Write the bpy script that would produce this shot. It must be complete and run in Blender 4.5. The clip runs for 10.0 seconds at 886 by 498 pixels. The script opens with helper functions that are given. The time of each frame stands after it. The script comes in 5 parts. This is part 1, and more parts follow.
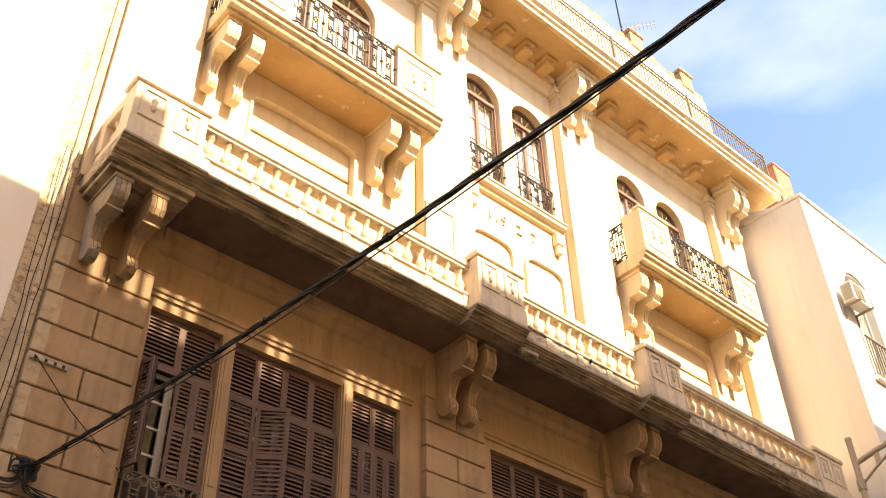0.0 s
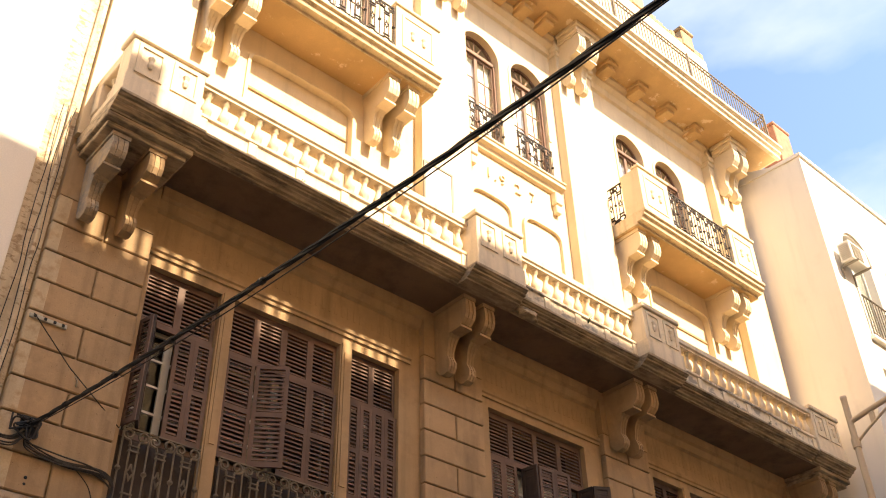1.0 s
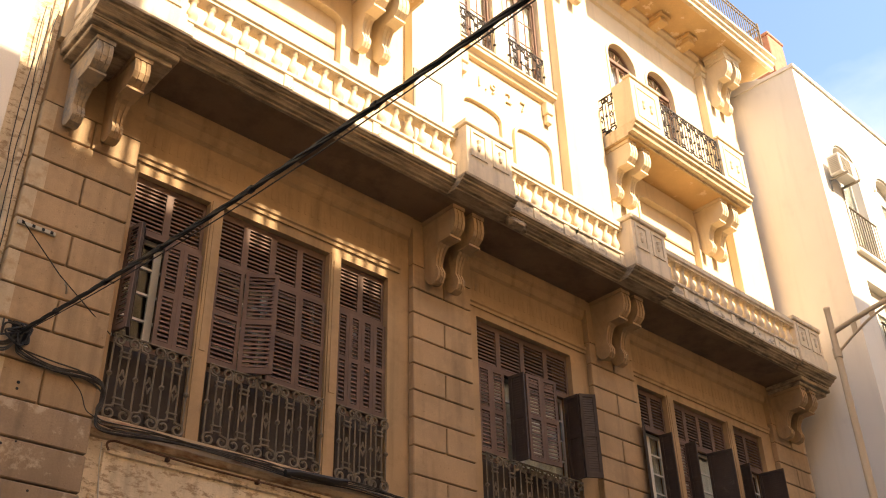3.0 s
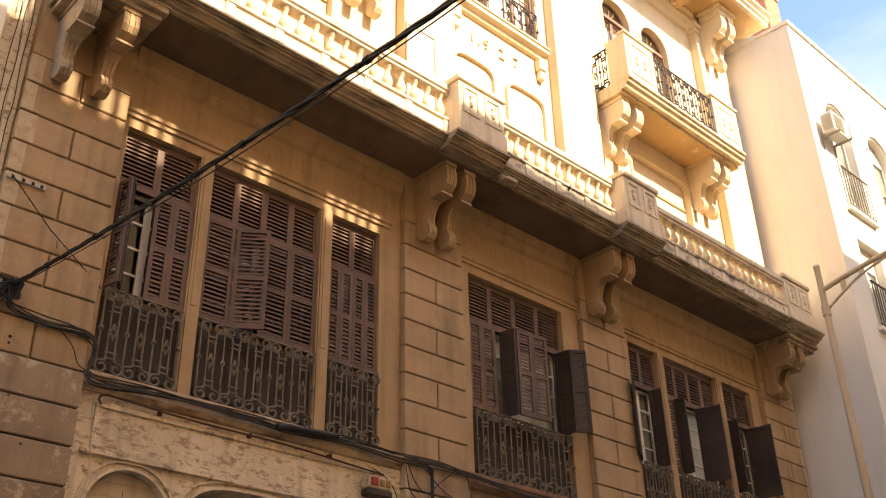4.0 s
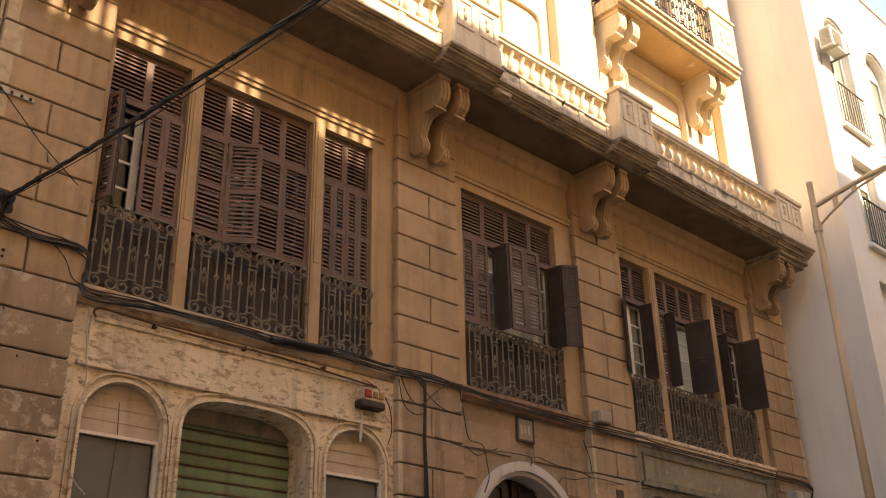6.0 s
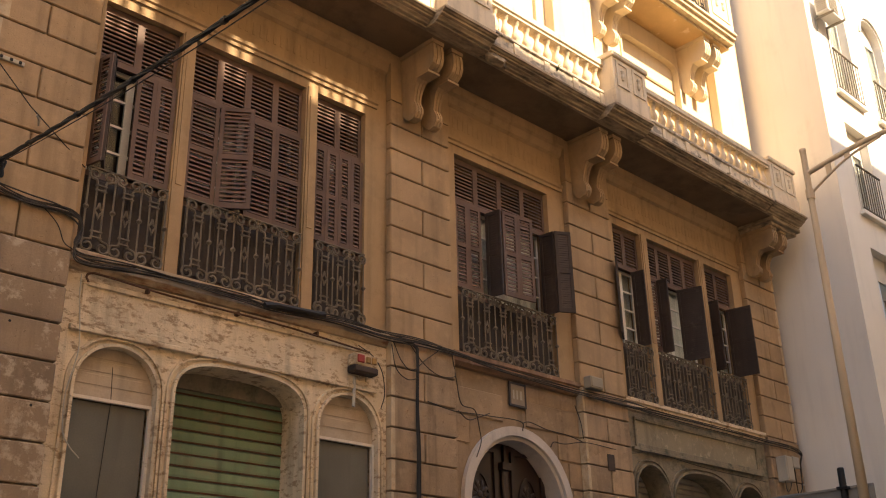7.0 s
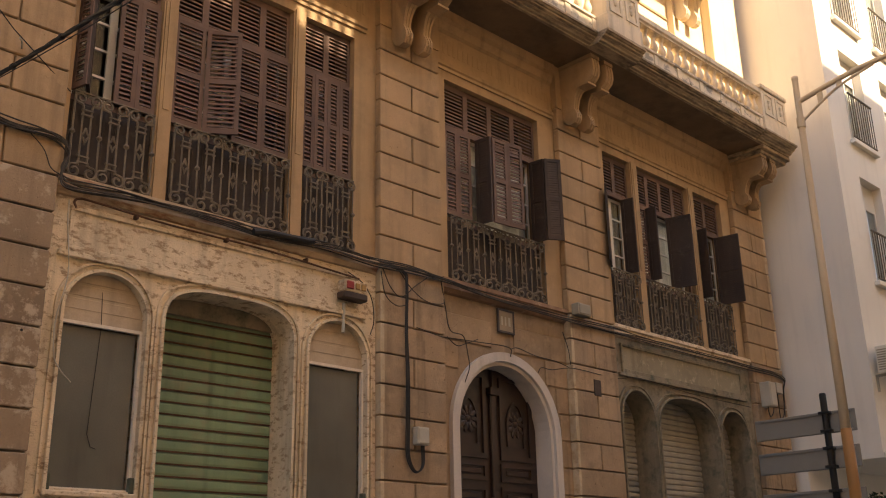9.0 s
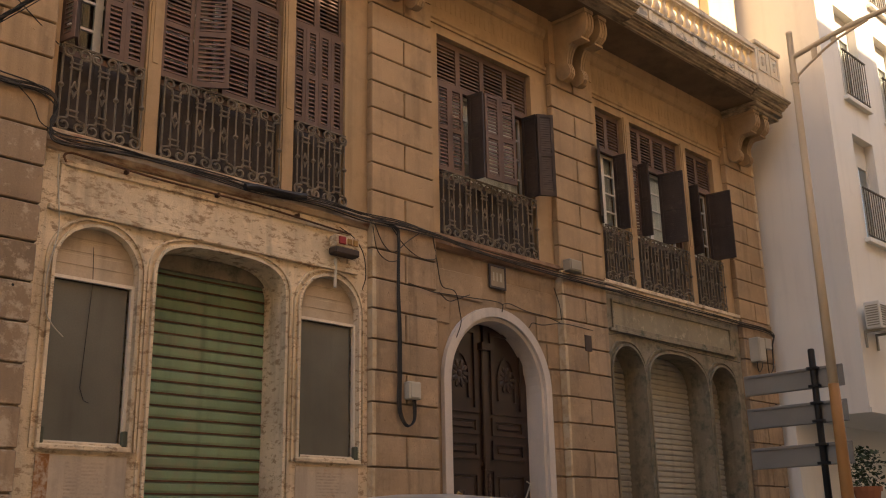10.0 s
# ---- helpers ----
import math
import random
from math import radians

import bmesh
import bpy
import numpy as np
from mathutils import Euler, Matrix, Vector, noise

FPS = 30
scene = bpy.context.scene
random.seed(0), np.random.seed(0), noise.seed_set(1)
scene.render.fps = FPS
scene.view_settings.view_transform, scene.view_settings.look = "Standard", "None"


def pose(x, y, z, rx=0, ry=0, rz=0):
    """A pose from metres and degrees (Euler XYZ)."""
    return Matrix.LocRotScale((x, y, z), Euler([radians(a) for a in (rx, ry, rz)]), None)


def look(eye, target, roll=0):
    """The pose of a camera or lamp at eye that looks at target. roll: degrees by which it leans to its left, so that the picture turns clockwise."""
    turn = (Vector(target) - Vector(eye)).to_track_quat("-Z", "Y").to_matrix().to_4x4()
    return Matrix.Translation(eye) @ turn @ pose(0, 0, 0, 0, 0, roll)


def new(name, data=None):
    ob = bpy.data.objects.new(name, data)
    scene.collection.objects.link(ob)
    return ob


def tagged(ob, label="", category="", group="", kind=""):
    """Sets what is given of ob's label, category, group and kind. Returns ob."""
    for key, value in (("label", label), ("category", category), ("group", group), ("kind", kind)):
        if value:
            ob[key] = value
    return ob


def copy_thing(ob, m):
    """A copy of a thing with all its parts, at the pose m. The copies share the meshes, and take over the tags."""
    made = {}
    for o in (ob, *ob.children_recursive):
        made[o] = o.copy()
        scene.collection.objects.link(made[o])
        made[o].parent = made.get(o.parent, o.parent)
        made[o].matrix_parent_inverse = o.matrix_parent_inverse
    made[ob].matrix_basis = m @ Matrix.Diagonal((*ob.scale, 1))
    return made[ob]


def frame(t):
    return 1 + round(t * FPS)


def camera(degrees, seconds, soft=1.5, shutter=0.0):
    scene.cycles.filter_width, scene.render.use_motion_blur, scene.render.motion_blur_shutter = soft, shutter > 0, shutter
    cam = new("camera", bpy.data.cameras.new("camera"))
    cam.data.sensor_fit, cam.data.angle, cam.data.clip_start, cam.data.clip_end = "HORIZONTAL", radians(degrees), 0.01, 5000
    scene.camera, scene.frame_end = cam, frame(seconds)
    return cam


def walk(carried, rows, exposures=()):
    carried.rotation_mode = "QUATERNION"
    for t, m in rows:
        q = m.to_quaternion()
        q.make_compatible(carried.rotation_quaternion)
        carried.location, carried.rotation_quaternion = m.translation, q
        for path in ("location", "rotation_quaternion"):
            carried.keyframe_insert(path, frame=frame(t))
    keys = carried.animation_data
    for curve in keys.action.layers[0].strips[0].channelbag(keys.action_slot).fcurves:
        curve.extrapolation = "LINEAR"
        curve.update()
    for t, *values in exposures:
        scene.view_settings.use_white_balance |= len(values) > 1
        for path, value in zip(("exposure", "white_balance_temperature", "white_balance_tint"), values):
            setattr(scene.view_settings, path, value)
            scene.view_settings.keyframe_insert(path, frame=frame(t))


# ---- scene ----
cam = camera(47.30, 10.0, soft=1.1)
EYE = (0.0, -10.2, 1.1)
walk(cam, [
    (0.0, pose(*EYE, 129.56, 1.09, -41.46)),
    (0.5, pose(*EYE, 128.54, 1.09, -41.51)),
    (1.0, pose(*EYE, 127.26, 1.09, -41.57)),
    (1.5, pose(*EYE, 125.90, 1.08, -41.65)),
    (2.0, pose(*EYE, 124.61, 1.08, -41.77)),
    (2.5, pose(*EYE, 123.39, 1.08, -42.01)),
    (4.0, pose(*EYE, 119.65, 1.11, -42.84)),
    (4.5, pose(*EYE, 118.46, 1.11, -42.95)),
    (5.0, pose(*EYE, 117.23, 1.11, -43.04)),
    (5.5, pose(*EYE, 116.10, 1.11, -43.08)),
    (6.0, pose(*EYE, 114.84, 1.10, -43.29)),
    (7.5, pose(*EYE, 112.00, 1.11, -43.91)),
    (8.0, pose(*EYE, 111.00, 1.09, -44.08)),
    (8.5, pose(*EYE, 110.03, 1.10, -44.20)),
    (9.0, pose(*EYE, 108.76, 1.10, -44.37)),
    (9.5, pose(*EYE, 107.53, 1.10, -44.53)),
    (10.0, pose(*EYE, 106.24, 1.10, -44.85)),
], [(0.0, 1.56, 6620, 10), (5.0, 1.58, 6620, 10), (10.0, 1.53, 6620, 10)])

# ---- daylight ----
SUN = Vector((-0.16, 1.0, -0.86)).normalized()      # the way the sunlight travels
world = bpy.data.worlds.new("sky")
scene.world = world
world.use_nodes = True
nt = world.node_tree
sky = nt.nodes.new("ShaderNodeTexSky")
sky.sky_type, sky.sun_disc = "NISHITA", False
sky.sun_elevation = math.asin(-SUN.z)
sky.sun_rotation = math.atan2(-SUN.x, -SUN.y)
sky.air_density, sky.dust_density = 1.0, 1.6
# thin white cloud over the blue
tc = nt.nodes.new("ShaderNodeTexCoord")
mp = nt.nodes.new("ShaderNodeMapping")
mp.inputs["Scale"].default_value = (1.0, 1.0, 2.6)
cl = nt.nodes.new("ShaderNodeTexNoise")
cl.inputs["Scale"].default_value, cl.inputs["Detail"].default_value = 2.6, 7
rp = nt.nodes.new("ShaderNodeValToRGB")
rp.color_ramp.elements[0].position, rp.color_ramp.elements[1].position = 0.44, 0.80
mx = nt.nodes.new("ShaderNodeMix")
mx.data_type = "RGBA"
mx.inputs[7].default_value = (3.2, 3.25, 3.6, 1)
nt.links.new(tc.outputs["Generated"], mp.inputs["Vector"])
nt.links.new(mp.outputs[0], cl.inputs["Vector"])
nt.links.new(cl.outputs["Fac"], rp.inputs[0])
nt.links.new(rp.outputs[0], mx.inputs[0])
nt.links.new(sky.outputs[0], mx.inputs[6])
nt.links.new(mx.outputs[2], nt.nodes["Background"].inputs[0])
nt.nodes["Background"].inputs[1].default_value = 0.15
sun = bpy.data.lights.new("sun", "SUN")
sun.energy, sun.angle, sun.color = 5.0, radians(0.45), (1.0, 0.81, 0.57)
new("sun", sun).matrix_world = look((0, 0, 0), SUN)

# ---- materials ----
def mat(name, base, rough=0.85, var=0.18, scale=1.2, grain=60, bump=0.25, stain=None, stain_at=(0.55, 0.75), metal=0.0,
        dist=0.004, streak=0.0, rnd=0.0, spec=0.3, speck=0.0, stain_scale=2.3, drag=None):
    """A surface: base colour with broad blotches, fine grain with relief, stains of another colour, run-off streaks."""
    m = bpy.data.materials.new(name)
    m.use_nodes = True
    n, l = m.node_tree.nodes, m.node_tree.links
    b = n["Principled BSDF"]
    b.inputs["Roughness"].default_value, b.inputs["Metallic"].default_value = rough, metal
    b.inputs["Specular IOR Level"].default_value = spec
    geo = n.new("ShaderNodeNewGeometry")
    pos = geo.outputs["Position"]

    def noise_tex(sc, detail=5, stretch=None, rough_=0.5):
        t = n.new("ShaderNodeTexNoise")
        t.inputs["Roughness"].default_value = rough_
        t.inputs["Scale"].default_value, t.inputs["Detail"].default_value = sc, detail
        if stretch:
            q = n.new("ShaderNodeMapping")
            q.inputs["Scale"].default_value = stretch
            l.new(pos, q.inputs["Vector"])
            l.new(q.outputs[0], t.inputs["Vector"])
        else:
            l.new(pos, t.inputs["Vector"])
        return t.outputs["Fac"]

    def mixed(fac, a, c, mode="MIX"):
        x = n.new("ShaderNodeMix")
        x.data_type, x.blend_type = "RGBA", mode
        for sock, v in ((x.inputs[0], fac), (x.inputs[6], a), (x.inputs[7], c)):
            if hasattr(v, "links"):
                l.new(v, sock)
            else:
                sock.default_value = v
        return x.outputs[2]

    def ramp(fac, lo, hi, vlo=0.0, vhi=1.0):
        r = n.new("ShaderNodeMapRange")
        r.inputs[1].default_value, r.inputs[2].default_value = lo, hi
        r.inputs[3].default_value, r.inputs[4].default_value = vlo, vhi
        l.new(fac, r.inputs[0])
        return r.outputs[0]

    col = mixed(ramp(noise_tex(scale), 0.3, 0.7), (*[c * (1 - var) for c in base], 1), (*[min(1, c * (1 + var)) for c in base], 1))
    fine = noise_tex(grain, 4)
    col = mixed(ramp(fine, 0.3, 0.7, 0.0, 0.35), col, (*[c * 0.72 for c in base], 1))
    if rnd:
        oi = n.new("ShaderNodeObjectInfo")
        hs = n.new("ShaderNodeHueSaturation")
        l.new(ramp(oi.outputs["Random"], 0, 1, 1 - rnd, 1 + rnd), hs.inputs["Value"])
        l.new(col, hs.inputs["Color"])
        col = hs.outputs[0]
    if stain:
        col = mixed(ramp(noise_tex(scale * stain_scale, 10, drag, 0.7), *stain_at), col, (*stain, 1))
    if streak:
        col = mixed(ramp(noise_tex(1.0, 6, (5.5, 5.5, 0.5)), 0.52, 0.72, 0, streak), col, (*[c * 0.38 for c in base], 1))
    if speck:
        pits = noise_tex(26, 8, None, 0.75)
        col = mixed(ramp(pits, 0.62, 0.72, 0, speck), col, (*[c * 0.3 for c in base], 1))
        col = mixed(ramp(noise_tex(7, 8), 0.55, 0.75, 0, speck * 0.6), col, (*[min(1, c * 1.35) for c in base], 1))
    l.new(col, b.inputs["Base Color"])
    if bump:
        bp = n.new("ShaderNodeBump")
        bp.inputs["Strength"].default_value, bp.inputs["Distance"].default_value = bump, dist
        if speck:
            sub = n.new("ShaderNodeMath")
            sub.operation = "SUBTRACT"
            l.new(fine, sub.inputs[0])
            l.new(ramp(pits, 0.60, 0.72, 0, 2.5), sub.inputs[1])
            l.new(sub.outputs[0], bp.inputs["Height"])
        else:
            l.new(fine, bp.inputs["Height"])
        l.new(bp.outputs[0], b.inputs["Normal"])
    return m


OCHRE = mat("ochre_stucco", (0.42, 0.285, 0.155), stain=(0.25, 0.17, 0.10), stain_at=(0.52, 0.85), streak=0.45, var=0.14, speck=0.4, bump=0.4)
BLOCK = mat("ochre_block", (0.42, 0.285, 0.16), stain=(0.30, 0.205, 0.12), stain_at=(0.5, 0.8), streak=0.5, var=0.15, rnd=0.08, speck=0.6, bump=0.7)
LOWBLOCK = mat("stained_low_block", (0.385, 0.27, 0.165), stain=(0.24, 0.17, 0.105), stain_at=(0.48, 0.72), streak=0.7, var=0.22, rnd=0.14, speck=0.75, bump=0.8, dist=0.007)
PATCHED = mat("patched_block", (0.31, 0.22, 0.14), stain=(0.47, 0.37, 0.26), stain_at=(0.53, 0.60), streak=0.5, var=0.2, rnd=0.12, speck=0.6, scale=1.6, bump=0.6)
CREAM = mat("cream_stucco", (0.73, 0.59, 0.39), stain=(0.56, 0.41, 0.24), stain_at=(0.6, 0.9), streak=0.2, var=0.07, speck=0.12)
# orange of bounced light put into the colour, plus paler flaked patches
SOFFIT = mat("flaking_warm_bounce_soffit", (0.60, 0.40, 0.185), stain=(0.74, 0.58, 0.37), stain_at=(0.60, 0.63), var=0.18, scale=1.1, speck=0.35, bump=0.6)
# deep shade under the long slab put into the colour, with darker blotches
DARKSOFFIT = mat("slab_shade_soffit", (0.21, 0.145, 0.088), stain=(0.10, 0.075, 0.05), stain_at=(0.45, 0.75), var=0.2, scale=0.8, speck=0.2)
STONE = mat("weathered_cornice", (0.47, 0.365, 0.24), stain=(0.12, 0.092, 0.064), stain_at=(0.44, 0.64), stain_scale=4, drag=(0.30, 1.0, 2.6), streak=0.55, var=0.18, bump=0.8, speck=0.5)
BALUS = mat("baluster_stone", (0.70, 0.58, 0.42), stain=(0.40, 0.335, 0.25), stain_at=(0.56, 0.78), stain_scale=4, streak=0.5, var=0.12, speck=0.35)
GREYBASE = mat("flaking_grey_base", (0.66, 0.56, 0.42), stain=(0.30, 0.265, 0.225), stain_at=(0.50, 0.545), stain_scale=2.2, drag=(0.8, 1.0, 1.6), streak=0.5, var=0.14, speck=0.5, bump=0.7)
PEEL = mat("peeling_limewash", (0.71, 0.575, 0.395), stain=(0.35, 0.24, 0.145), stain_at=(0.52, 0.61), stain_scale=6.5, drag=(0.8, 0.8, 1.7), streak=0.6, var=0.16, scale=1.3, bump=1.0, dist=0.008, speck=0.6)
APRON = mat("rusty_pale_apron", (0.50, 0.41, 0.31), stain=(0.33, 0.15, 0.05), stain_at=(0.58, 0.74), streak=0.5, var=0.15, speck=0.5)
SURROUND = mat("dull_white_plaster", (0.60, 0.53, 0.46), var=0.08, stain=(0.38, 0.31, 0.24), stain_at=(0.58, 0.85), streak=0.3, speck=0.2)
GREYSTONE = mat("mossy_grey_render", (0.27, 0.225, 0.155), stain=(0.11, 0.11, 0.075), stain_at=(0.48, 0.66), stain_scale=4, streak=0.6, speck=0.95, bump=1.0, dist=0.008)
FASCIA = mat("mouldy_fascia", (0.29, 0.245, 0.165), stain=(0.40, 0.34, 0.24), stain_at=(0.56, 0.64), stain_scale=7, streak=0.4, speck=0.8, bump=0.7)
BROWN = mat("brown_shutter_paint", (0.150, 0.092, 0.067), rough=0.6, var=0.2, grain=25, bump=0.15, stain=(0.19, 0.145, 0.11), stain_at=(0.60, 0.8), rnd=0.14)
# darker BROWN: shade painted on turned shutter leaves; plain brown on small fittings
DARKBROWN = mat("dark_brown_and_leaf_shade", (0.056, 0.037, 0.027), rough=0.6, var=0.25, grain=25, bump=0.15, rnd=0.1, streak=0.4, stain=(0.10, 0.075, 0.055), stain_at=(0.58, 0.72), stain_scale=6)
PANELW = mat("dusty_brown_panel", (0.064, 0.046, 0.034), rough=0.65, var=0.25, grain=25, bump=0.15, streak=0.4, stain=(0.085, 0.065, 0.048), stain_at=(0.56, 0.72), stain_scale=5)
IRON = mat("rusty_wrought_iron", (0.168, 0.134, 0.095), rough=0.75, metal=0.0, var=0.3, scale=9, stain=(0.13, 0.085, 0.05), stain_at=(0.55, 0.75))
DARKIRON = mat("black_iron", (0.02, 0.019, 0.018), rough=0.5, metal=0.3, var=0.3)
WHITEP = mat("white_window_paint", (0.72, 0.68, 0.6), rough=0.5, var=0.06, bump=0.05)
DOORW = mat("dark_door_wood", (0.036, 0.0195, 0.0135), rough=0.36, var=0.3, scale=3, grain=40, bump=0.15, spec=0.5)
GREEN = mat("green_roller_steel", (0.20, 0.28, 0.165), rough=0.5, var=0.22, scale=1.2, stain=(0.25, 0.215, 0.14), stain_at=(0.5, 0.8), streak=0.55, rnd=0.14)
GREYSTEEL = mat("grey_roller_steel", (0.38, 0.345, 0.275), rough=0.55, var=0.12, streak=0.3)
SCREEN = mat("grey_shopfront_board", (0.135, 0.13, 0.108), rough=0.3, var=0.28, scale=0.8, bump=0.05, streak=0.3)
WHITEWALL = mat("white_render", (0.84, 0.77, 0.67), var=0.05, scale=0.6, stain=(0.6, 0.53, 0.43), stain_at=(0.62, 0.95), streak=0.12)
NBWALL = mat("pale_grey_render", (0.83, 0.77, 0.67), var=0.05, scale=0.5, stain=(0.62, 0.57, 0.49), stain_at=(0.6, 0.95), streak=0.1)
CABLE = mat("black_cable_rubber", (0.026, 0.022, 0.019), rough=0.55, var=0.2, bump=0.1)
PLASTIC = mat("off_white_plastic", (0.46, 0.42, 0.34), rough=0.5, var=0.12, bump=0.05)
GREYBOX = mat("grey_painted_box", (0.33, 0.29, 0.22), rough=0.6, var=0.1)
RED = mat("red_lens", (0.30, 0.035, 0.03), rough=0.4, var=0.1)
AMBER = mat("amber_lens", (0.33, 0.19, 0.06), rough=0.4, var=0.1)
SIGNBACK = mat("grey_sign_back", (0.25, 0.235, 0.21), rough=0.5, metal=0.2, var=0.08)
GALV = mat("cream_lamp_paint", (0.58, 0.47, 0.33), rough=0.5, var=0.08, bump=0.05)
RUSTP = mat("brown_post_paint", (0.30, 0.15, 0.05), rough=0.6, var=0.12)
ASPHALT = mat("asphalt", (0.05, 0.05, 0.05), var=0.2, grain=120, bump=0.5)
PAVE = mat("paving_stone", (0.26, 0.24, 0.21), var=0.12, rnd=0.1)
KERB = mat("kerb_granite", (0.33, 0.32, 0.3), var=0.15)
CARP = mat("silver_car_paint", (0.36, 0.37, 0.39), rough=0.28, metal=0.5, var=0.02, bump=0.0, spec=0.6)
TYRE = mat("tyre_rubber", (0.02, 0.02, 0.02), rough=0.8)
BRICKR = mat("red_brick", (0.42, 0.20, 0.12), var=0.2, scale=6)
# dark colour that stands for unlit depth behind the windows
DARKROOM = mat("room_dimness_plaster", (0.12, 0.10, 0.08), var=0.1)
OPP = mat("pale_opposite_render", (0.66, 0.52, 0.36), var=0.08)
# leaf green darkened for the deep shade round the potted plant
LEAF = mat("shade_darkened_leaf", (0.040, 0.060, 0.022), rough=0.6, var=0.4, scale=9)
POT = mat("terracotta", (0.4, 0.16, 0.08), var=0.12)
PLAQUE = mat("glazed_tile_plaque", (0.30, 0.235, 0.165), rough=0.4, var=0.08, bump=0.02, stain=(0.22, 0.17, 0.12), stain_at=(0.5, 0.8), stain_scale=6)
BLUE = mat("dark_tile_border", (0.07, 0.055, 0.05), rough=0.7, var=0.1, bump=0.02)
LUNETTE = mat("smooth_stained_plaster", (0.50, 0.40, 0.285), stain=(0.33, 0.25, 0.165), stain_at=(0.5, 0.8), streak=0.35, var=0.12, speck=0.3, bump=0.3)
RUST = mat("rusted_steel", (0.11, 0.055, 0.032), var=0.3, scale=8, bump=0.4)


def glass_mat():
    m = bpy.data.materials.new("window_glass")
    m.use_nodes = True
    b = m.node_tree.nodes["Principled BSDF"]
    b.inputs["Base Color"].default_value = (0.9, 0.95, 0.93, 1)
    b.inputs["Roughness"].default_value = 0.03
    b.inputs["Transmission Weight"].default_value = 1.0
    b.inputs["IOR"].default_value = 1.45
    return m


GLASS = glass_mat()

BROWNTRIM = mat("dirty_red_brown_trim", (0.27, 0.165, 0.10), stain=(0.42, 0.32, 0.21), stain_at=(0.55, 0.68), stain_scale=5, streak=0.6, var=0.2, speck=0.7, bump=0.7)
RUSTPEEL = mat("rust_stained_limewash", (0.54, 0.41, 0.27), stain=(0.27, 0.135, 0.075), stain_at=(0.50, 0.62), stain_scale=3, drag=(0.5, 1.0, 2.5), streak=0.5, var=0.2, speck=0.7, bump=0.8)
MOSS = mat("dark_mossy_wood", (0.085, 0.090, 0.062), var=0.3, scale=6, bump=0.5)
FADED = mat("faded_ink", (0.40, 0.33, 0.255), var=0.2, scale=9, stain=(0.48, 0.39, 0.29), stain_at=(0.45, 0.6))
ORANGE = mat("orange_rust_stain", (0.30, 0.135, 0.045), var=0.3, scale=4, stain=(0.50, 0.40, 0.30), stain_at=(0.45, 0.62), stain_scale=3, streak=0.4, speck=0.5)
DUSTCABLE = mat("dusty_cable_rubber", (0.052, 0.043, 0.034), rough=0.7, var=0.3, scale=5, bump=0.2, stain=(0.10, 0.082, 0.062), stain_at=(0.52, 0.7), stain_scale=2)
UPIRON = mat("dark_brown_iron", (0.050, 0.036, 0.026), rough=0.6, var=0.3, scale=9)
WORN = mat("pale_worn_edge", (0.55, 0.43, 0.28), stain=(0.40, 0.28, 0.16), stain_at=(0.5, 0.64), stain_scale=4, var=0.14, streak=0.3, speck=0.5, bump=0.5)
PALEFRAME = mat("chipped_pale_frame", (0.74, 0.65, 0.53), stain=(0.38, 0.27, 0.16), stain_at=(0.60, 0.68), stain_scale=7, var=0.1, streak=0.35, speck=0.5)
GRIMY = mat("crumbled_grey_plaster", (0.44, 0.33, 0.21), stain=(0.27, 0.235, 0.195), stain_at=(0.44, 0.58), stain_scale=3, streak=0.4, var=0.15, speck=0.7, bump=0.9, dist=0.008)
CREAMD = mat("grimy_cream_edge", (0.70, 0.55, 0.35), stain=(0.34, 0.25, 0.15), stain_at=(0.54, 0.70), stain_scale=4, streak=0.5, var=0.1, speck=0.4, bump=0.5)

# ---- tools for meshes ----
def part(name, bm, material, parent=None, label="", smooth=False):
    """Links a bmesh as one mesh object, under parent if given."""
    me = bpy.data.meshes.new(name)
    bm.normal_update()
    bm.to_mesh(me)
    bm.free()
    me.materials.append(material)
    if smooth:
        for p in me.polygons:
            p.use_smooth = True
    ob = new(name, me)
    if parent:
        ob.parent = parent
    if label:
        ob["label"] = label
    return ob


def share(name, me, parent, m):
    """Another object on a mesh that exists."""
    ob = new(name, me)
    ob.parent = parent
    ob.matrix_basis = m
    return ob


def thing(name, label, category, group="", kind="", at=(0, 0, 0)):
    ob = new(name)
    ob.location = at
    ob.empty_display_size = 0.1
    return tagged(ob, label, category, group, kind)


def box(bm, x0, x1, y0, y1, z0, z1, bevel=0.0):
    r = bmesh.ops.create_cube(bm, size=1.0, matrix=Matrix.Translation(((x0 + x1) / 2, (y0 + y1) / 2, (z0 + z1) / 2)) @ Matrix.Diagonal((x1 - x0, y1 - y0, z1 - z0, 1)))
    if bevel:
        es = list({e for v in r["verts"] for e in v.link_edges})
        bmesh.ops.bevel(bm, geom=es, offset=bevel, segments=1, affect="EDGES")
    return bm


def boxes(*rows, bevel=0.0):
    bm = bmesh.new()
    for r in rows:
        box(bm, *r, bevel=bevel)
    return bm


def prism(bm, poly, put, a, b):
    """A closed polygon swept from a to b; put(u, v, w) gives the place."""
    va = [bm.verts.new(put(u, v, a)) for u, v in poly]
    vb = [bm.verts.new(put(u, v, b)) for u, v in poly]
    n = len(poly)
    for i in range(n):
        bm.faces.new((va[i], va[(i + 1) % n], vb[(i + 1) % n], vb[i]))
    bm.faces.new(va[::-1])
    bm.faces.new(vb)
    return bm


def along_x(bm, poly_yz, x0, x1):
    prism(bm, poly_yz, lambda u, v, w: (w, u, v), x0, x1)
    bmesh.ops.recalc_face_normals(bm, faces=bm.faces)
    return bm


